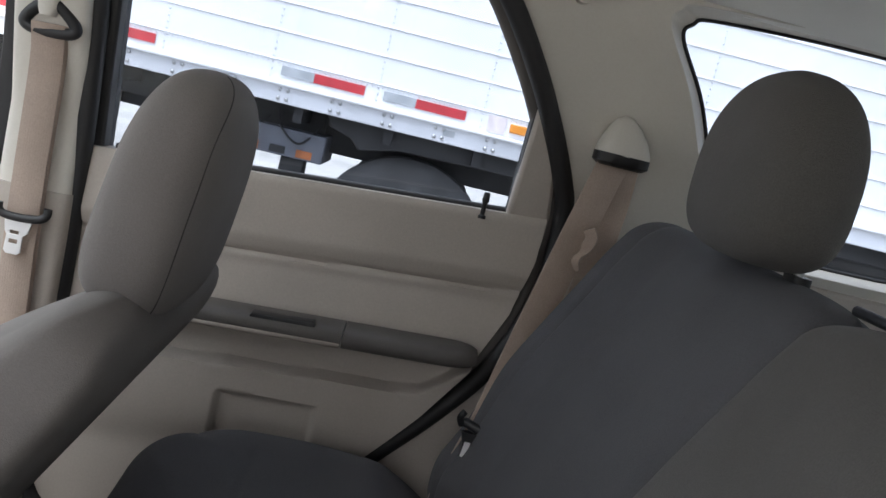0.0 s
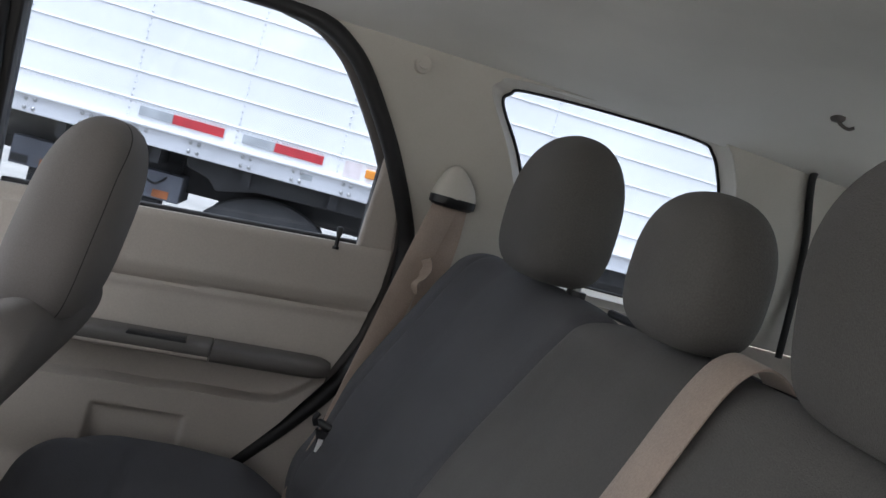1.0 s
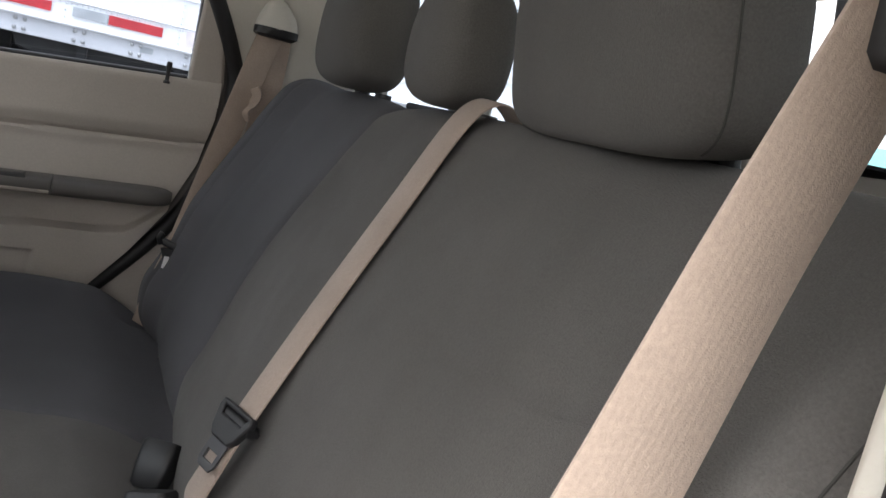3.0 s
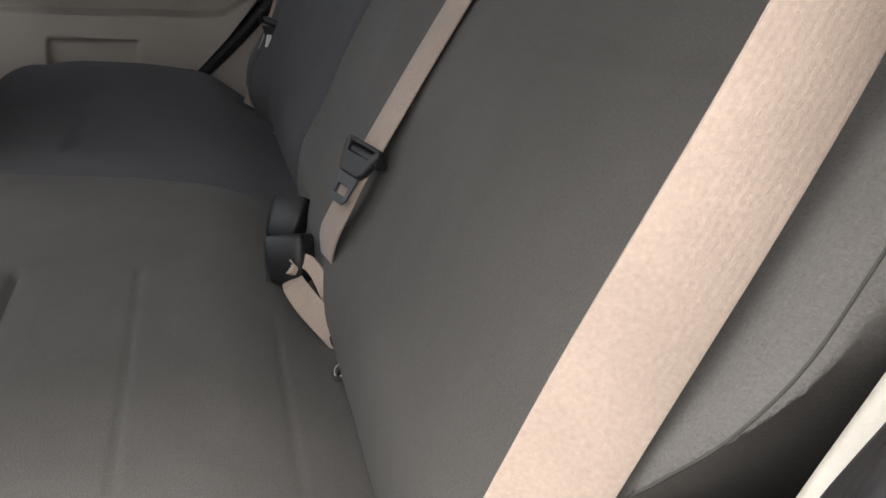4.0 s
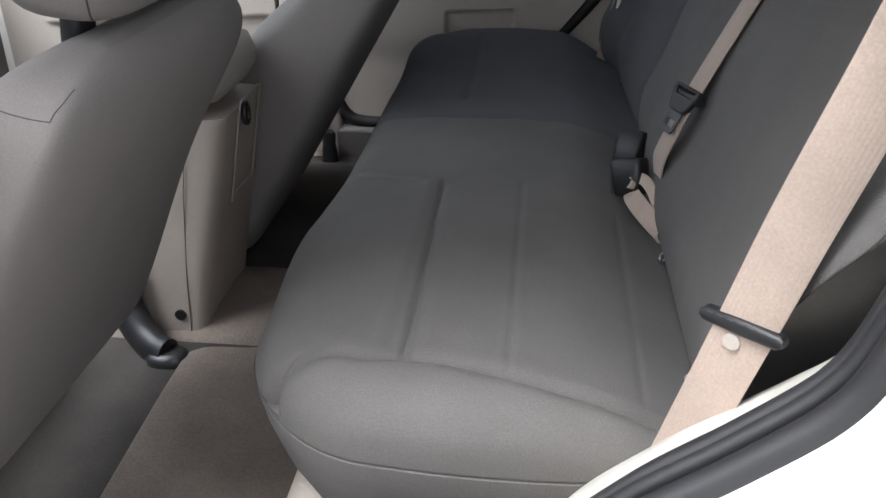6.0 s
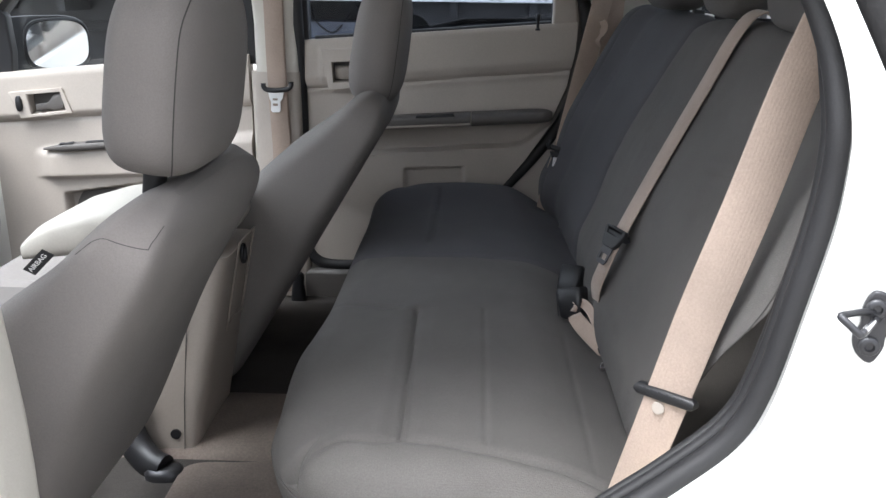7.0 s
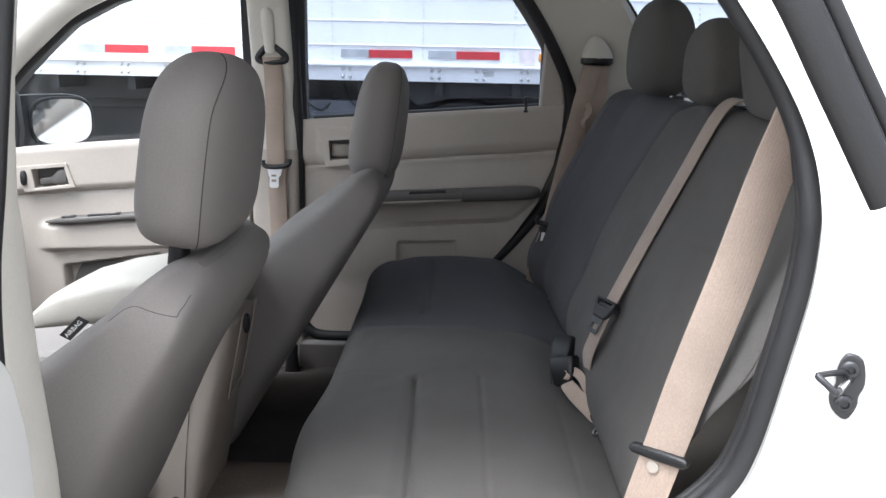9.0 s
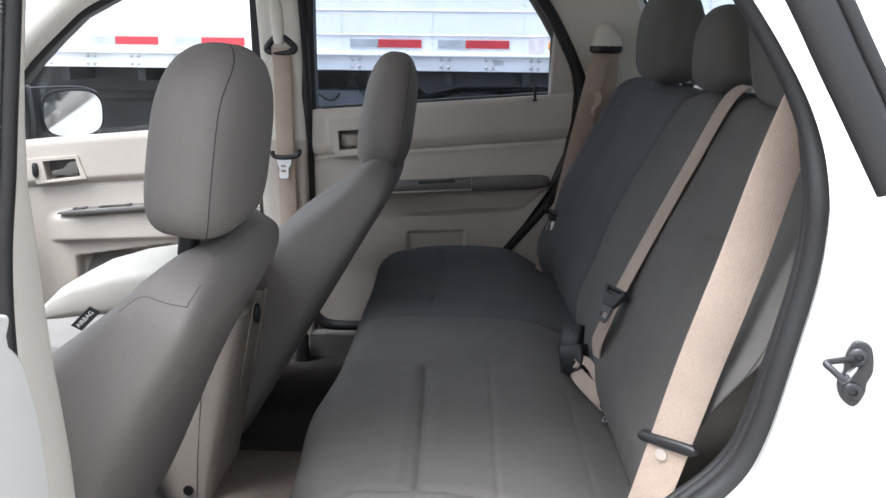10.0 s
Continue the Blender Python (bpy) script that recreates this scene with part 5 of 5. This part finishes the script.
part("belt_tongue", plate([(-0.309, 1.024), (-0.271, 1.024), (-0.275, 1.006), (-0.281, 1.000), (-0.281, 0.978), (-0.285, 0.974), (-0.300, 0.974), (-0.304, 0.978), (-0.303, 1.000), (-0.306, 1.006)], [[(-0.299, 0.995), (-0.287, 0.995), (-0.287, 0.989), (-0.299, 0.989)], [(-0.299, 1.007), (-0.287, 1.007), (-0.287, 1.002), (-0.299, 1.002)]], lambda x, z: V((x, 0.7065, z)), V((0, 0.0025, 0))), PALE_STEEL, belt_d, "bright steel tongue", bevel=0.0005)
part("lower_anchor", skin([oval((-0.256, 0.705, z), (1, 0, 0), (0, 1, 0), a, 0.012, 3, 18) for z, a in ((0.472, 0.022), (0.505, 0.019), (0.545, 0.014), (0.565, 0.016), (0.572, 0.010))]), BLACK, belt_d)

# buckles in the gap of the bench
def buckle(at, along, normal, label, size):
    b = thing("belt_buckle", at, label, "belt buckle", "belt buckles")
    m = frame_of(at, along, normal)
    part("buckle_case", skin([[m @ V((q.x * size[0], q.y * size[1], q.z * size[2])) for q in oval((0, y, 0), (1, 0, 0), (0, 0, 1), a, d, 5, 24)] for y, a, d in ((-0.036, 0.016, 0.009), (-0.03, 0.021, 0.012), (0.0, 0.024, 0.0135), (0.034, 0.025, 0.0135), (0.040, 0.023, 0.011))]), BLACK, b)
    return b, m


b1, m1 = buckle((0.337, -0.080, 0.808), (-0.10, 0.35, 0.93), (-0.60, -0.72, 0.35), "black belt buckle on a crumpled beige strap", (0.88, 0.62, 1.15))
part("button_edge", tube([m1 @ V(q) for q in ((-0.0195, 0.020, 0.0135), (-0.0190, -0.018, 0.0140))], 0.0011, 8), GREYSTEEL, b1)
part("strap", strap(curve([(0.338, -0.100, 0.796), (0.339, -0.116, 0.797), (0.346, -0.132, 0.792), (0.357, -0.148, 0.784), (0.370, -0.160, 0.773), (0.384, -0.166, 0.758)], 6), V((0.85, 0.1, 0.5)), [0.020 + 0.004 * math.sin(k / 30 * math.pi) for k in range(31)], 0.003), WEB, b1)
part("strap_fold", strap(curve([(0.335, -0.100, 0.803), (0.340, -0.094, 0.812), (0.351, -0.099, 0.815), (0.360, -0.116, 0.809), (0.367, -0.134, 0.797), (0.378, -0.148, 0.777)], 6), V((0.45, 0.25, 0.85)), 0.014, 0.003), WEB, b1)
part("strap_end", tube([(0.370, -0.160, 0.772), (0.380, -0.172, 0.764)], 0.008, 10, flat=0.6), BLACK, b1)
buckle((0.346, 0.034, 0.803), (0.25, 0.45, 0.80), (-0.62, -0.65, 0.45), "black belt buckle standing in the bench gap", (0.86, 0.66, 1.0))


def ring_anchor(at, label, k=1.0):
    a = thing("child_seat_anchor", at, label, "anchor ring", "child seat anchors")
    pts = [V(at) + V(q) * k for q in ((0.0, -0.012, 0.012), (-0.016, -0.013, 0.004), (-0.020, -0.003, -0.004), (-0.018, 0.010, -0.002), (0.0, 0.013, 0.010))]
    part("wire_ring", tube(curve(pts, 5), 0.0028 * k, 8, side=(0, 0, 1)), CHROME, a)


ring_anchor((0.384, -0.220, 0.770), "small chrome wire ring between cushion and backrest")
ring_anchor((0.361, -0.506, 0.808), "small chrome wire ring between cushion and backrest", 0.6)
ring_anchor((0.384, 0.487, 0.765), "small chrome wire ring between cushion and backrest")

# ---------------------------------------------------------------- on the ceiling
lamp = thing("dome_lamp", (0.825, 0.05, 1.56), "flat grey dome lamp on the headliner", "ceiling lamp")
part("lens", skin([oval((0.825, 0.048, z), (1, 0, 0), (0, 1, 0), a, b, 6, 32) for z, a, b in ((1.585, 0.018, 0.046), (1.570, 0.018, 0.046), (1.566, 0.016, 0.043))]), PALE_LENS, lamp)
part("switch", box((0.826, 0.082, 1.560), (0.838, 0.096, 1.570)), BLACK, lamp, bevel=0.002)
hook = thing("coat_hook", (0.93, 0.44, 1.545), "small dark hook on the headliner", "hook")
part("hook_base", skin([oval((0.932, 0.442, z), (1, 0, 0), (0, 1, 0), a, b, 3, 20) for z, a, b in ((1.562, 0.008, 0.011), (1.552, 0.008, 0.011), (1.549, 0.006, 0.008))]), ARMPAD, hook)
part("hook_arm", tube(curve([(0.932, 0.442, 1.552), (0.936, 0.436, 1.545), (0.944, 0.430, 1.541), (0.950, 0.425, 1.544)], 5), 0.0025, 8), ARMPAD, hook)
cap = thing("belt_retractor_cover", (0.965, 0.14, 1.54), "cream moulded cover on the headliner", "cover")
part("cover", skin([oval((0.965, 0.140, z), (1, 0, 0), (0, 1, 0), a, b, 2.6, 28) for z, a, b in ((1.575, 0.034, 0.036), (1.550, 0.034, 0.036), (1.538, 0.031, 0.032), (1.530, 0.023, 0.024), (1.527, 0.012, 0.012))]), CREAM, cap)
part("slot", box((0.935, 0.118, 1.527), (0.948, 0.142, 1.536)), BLACK, cap, bevel=0.002)

# ---------------------------------------------------------------- the parked trailer
trailer = thing("trailer", (0, 5.4, 0), "long white box trailer parked alongside", "trailer")
TY = 4.182
part("box", box((-9.0, TY + 0.012, 1.255), (5.0, TY + 2.5, 4.05)), TRAILER_WHITE, trailer, smooth=False)
for k in range(18):
    z = 1.372 + 0.1505 * k
    if z < 4.0:
        bm = box((-9.0, TY + 0.006, z), (5.0, TY + 0.02, z + 0.010))
        part("panel_rib", bm, TRAILER_WHITE, trailer, bevel=0.003)
part("side_rail", box((-9.0, TY - 0.004, 1.155), (5.0, TY + 0.08, 1.250)), RAIL_GREY, trailer, bevel=0.004)
part("rail_lip", box((-9.0, TY - 0.022, 1.246), (5.0, TY + 0.02, 1.264)), TRAILER_WHITE, trailer, bevel=0.005)
for k in range(-8, 6):
    for dx, mat, nm, w in ((-0.179, GREY_TAPE, "grey_tape", 0.176), (0.0, RED_TAPE, "red_tape", 0.275)):
        for x in (-0.424 + 1.69 * k, 0.133 + 1.69 * k):
            if -6 < x < 1.0 and not (dx < 0 and x < -3):
                part(nm, box((x + dx, TY + 0.004, 1.300), (x + dx + w, TY + 0.0115, 1.350)), mat, trailer, smooth=False)
bm = bmesh.new()
for k in range(-200, 120):
    x = 0.0285 * k
    if -3.2 < x < 1.6:
        bmesh.ops.create_uvsphere(bm, u_segments=6, v_segments=4, radius=0.0055, matrix=Matrix.Translation((x, TY + 0.012, 1.362)))
tagged(part("rivet_row", bm, RAIL_GREY, trailer), kind="stuff")
bm = bmesh.new()
for k in range(-6, 4):
    for j in range(34):
        bmesh.ops.create_uvsphere(bm, u_segments=6, v_segments=4, radius=0.0065, matrix=Matrix.Translation((-0.08 + 0.578 * k, TY + 0.012, 1.29 + 0.035 * j)))
tagged(part("rivet_column", bm, RAIL_GREY, trailer), kind="stuff")
for k in range(-10, 5):
    for dx in (0, 0.045):
        for z in (1.180, 1.228):
            x = -0.02 + 0.285 * k + dx
            part("rail_bolt", skin([oval((x, TY - 0.004 - d, z), (1, 0, 0), (0, 0, 1), r, r, 2, 10) for d, r in ((0, 0.011), (0.006, 0.010), (0.010, 0.005))]), STEEL, trailer)
part("maker_plate", box((0.31, TY - 0.006, 1.195), (0.375, TY - 0.002, 1.228)), GREY_TAPE, trailer, smooth=False)
part("pale_sticker", box((0.53, TY + 0.006, 1.275), (0.63, TY + 0.0115, 1.365)), PALE_LABEL, trailer, smooth=False)
part("amber_marker", box((0.655, TY - 0.006, 1.295), (0.745, TY + 0.0115, 1.345)), AMBER, trailer, bevel=0.006)
part("frame_beam", box((-8.5, TY + 0.55, 0.92), (4.8, TY + 0.70, 1.16)), CHASSIS, trailer, bevel=0.01)
part("frame_beam", box((-8.5, TY + 1.80, 0.92), (4.8, TY + 1.95, 1.16)), CHASSIS, trailer, bevel=0.01)
for k in range(-16, 10):
    part("cross_member", box((0.5 * k, TY + 0.05, 1.07), (0.5 * k + 0.05, TY + 2.4, 1.155)), CHASSIS, trailer, smooth=False)
part("slider_skirt", plate([(-0.33, 1.16), (-0.30, 1.09), (-0.18, 1.06), (-0.12, 1.00), (0.10, 1.05), (0.6, 1.06), (3.0, 1.06), (3.0, 1.16)], [], lambda x, z: V((x, TY + 0.12, z)), V((0, 0.1, 0))), CHASSIS, trailer, bevel=0.005)


def wheel(x, y, name="wheel"):
    tyre = part(name, skin([oval((x, y + d, 0.51), (1, 0, 0), (0, 0, 1), r, r, 2, 56) for d, r in ((0.28, 0.30), (0.27, 0.46), (0.24, 0.505), (0.13, 0.512), (0.03, 0.505), (0.005, 0.47), (0.0, 0.40), (0.012, 0.30))]), TYRE, trailer)
    part("rim", skin([oval((x, y + d, 0.51), (1, 0, 0), (0, 0, 1), r, r, 2, 48) for d, r in ((0.01, 0.302), (0.004, 0.29), (0.03, 0.275), (0.09, 0.24), (0.10, 0.14), (0.02, 0.12), (0.01, 0.08))]), STEEL, tyre)


wheel(0.20, TY + 0.22)
wheel(1.45, TY + 0.22)
wheel(0.20, TY + 2.0)
wheel(1.45, TY + 2.0)
part("wheel_bracket", box((-0.05, TY + 0.55, 0.75), (0.45, TY + 0.75, 1.10)), CHASSIS, trailer, bevel=0.02)
part("tool_box", box((-1.25, TY + 0.25, 0.86), (-0.318, TY + 0.75, 1.02)), BOX_GREY, trailer, bevel=0.008)
for k in range(6):
    part("box_stripe", box((-1.24 + 0.154 * k, TY + 0.244, 0.872), (-1.15 + 0.154 * k, TY + 0.249, 0.915)), ORANGE if k % 2 else CHASSIS, trailer, smooth=False)
part("drop_leg", box((-0.56, TY + 0.30, 0.10), (-0.42, TY + 0.44, 0.86)), CHASSIS, trailer, bevel=0.01)
part("drop_leg", box((-1.15, TY + 0.30, 0.10), (-0.98, TY + 0.44, 0.86)), CHASSIS, trailer, bevel=0.01)
for k in range(2):
    x = -0.92 + 0.30 * k
    part("air_hose", tube(curve([(x, TY + 0.30, 1.12), (x + 0.05, TY + 0.2, 1.02), (x + 0.16, TY + 0.22, 0.95), (x + 0.26, TY + 0.3, 1.07)], 6), 0.007, 8), BLACK, trailer)
part("chassis_pan", box((-6.0, TY + 0.42, 0.99), (-0.36, TY + 0.5, 1.16)), CHASSIS, trailer, bevel=0.01)
part("pallet_box", box((-3.6, TY + 0.62, 0.50), (-1.86, TY + 1.3, 1.06)), CHASSIS, trailer, bevel=0.01)
part("box_post", box((-1.66, TY + 0.45, 0.60), (-1.58, TY + 0.53, 1.155)), CONSOLE, trailer, bevel=0.006)
for x in (-6.5,):
    for y in (0.4, 2.0):
        part("landing_leg", box((x, TY + y, 0.06), (x + 0.12, TY + y + 0.12, 1.1)), CHASSIS, trailer, bevel=0.01)
        part("landing_foot", box((x - 0.08, TY + y - 0.05, 0.0), (x + 0.2, TY + y + 0.17, 0.06)), CHASSIS, trailer, bevel=0.01)

# box truck seen through the rear window
truck = thing("box_truck", (9.5, 6.5, 0), "white box truck with a pale turquoise band", "truck")
part("truck_box", box((8.0, 2.5, 0.9), (11.0, 12.0, 4.2)), TRAILER_WHITE, truck, bevel=0.05)
part("band", box((7.99, 2.6, 1.32), (8.0, 11.9, 1.98)), TURQUOISE, truck, smooth=False)
part("lower_band", box((7.985, 2.6, 0.95), (8.0, 11.9, 1.30)), RAIL_GREY, truck, smooth=False)
for y in (3.6, 10.8):
    part("wheel", skin([oval((8.1 + d, y, 0.48), (0, 1, 0), (0, 0, 1), r, r, 2, 40) for d, r in ((0, 0.30), (0.0, 0.44), (0.03, 0.48), (0.27, 0.48), (0.3, 0.44))]), TYRE, truck)

# ---------------------------------------------------------------- the car's outside, closing it towards the ground
def road_wheel(x, y, out_):
    w = thing("car_wheel", (x, y, 0.0), "black car tyre on a grey steel rim", "wheel", "car wheels")
    tyre = part("tyre", skin([oval((x, y + out_ * d, 0.345), (1, 0, 0), (0, 0, 1), r, r, 2, 44) for d, r in ((-0.10, 0.22), (-0.105, 0.30), (-0.085, 0.338), (0.0, 0.345), (0.085, 0.338), (0.105, 0.30), (0.10, 0.22))]), TYRE, w)
    part("rim", skin([oval((x, y + out_ * d, 0.345), (1, 0, 0), (0, 0, 1), r, r, 2, 36) for d, r in ((0.07, 0.222), (0.098, 0.218), (0.085, 0.19), (0.06, 0.12), (0.088, 0.05), (0.092, 0.02))]), STEEL, tyre)


for x in (-1.78, 0.88):
    road_wheel(x, 0.70, 1)
    road_wheel(x, -0.70, -1)
front_end = thing("bonnet", (-1.9, 0.02, 0.3), "white painted bonnet and front end of the car", "bonnet", kind="structure")
rows = []
for k in range(13):
    s = k / 12
    x, w, top = -1.46 - 0.86 * s, 0.80 - 0.10 * s ** 2, 1.04 - 0.12 * s - 0.14 * s ** 6
    rows.append(oval((x, 0.02, (top + 0.42) / 2), (0, 1, 0), (0, 0, 1), w, (top - 0.42) / 2, 6, 40))
part("front_body", skin(rows), PAINT, front_end)
part("bumper", skin([oval((x, 0.02, 0.50), (0, 1, 0), (0, 0, 1), w, h, 5, 36) for x, w, h in ((-2.20, 0.78, 0.13), (-2.36, 0.76, 0.14), (-2.42, 0.70, 0.11))]), BLACK, front_end)
part("rear_bumper", skin([oval((x, 0.02, 0.52), (0, 1, 0), (0, 0, 1), w, h, 5, 36) for x, w, h in ((1.40, 0.80, 0.12), (1.54, 0.79, 0.13), (1.60, 0.74, 0.10))]), BLACK, front_end)
part("gate_skin", plate([(-0.80, 0.50), (-0.80, 1.20), (-0.76, 1.285), (0.80, 1.285), (0.84, 1.20), (0.84, 0.50)], [], lambda y, z: gate(y, z) + V((0.07, 0, 0)), V((0.015, 0, 0))), PAINT, front_end, bevel=0.008)
part("underbody", box((-2.1, -0.62, 0.24), (1.40, 0.66, 0.385)), CHASSIS, front_end, bevel=0.03)
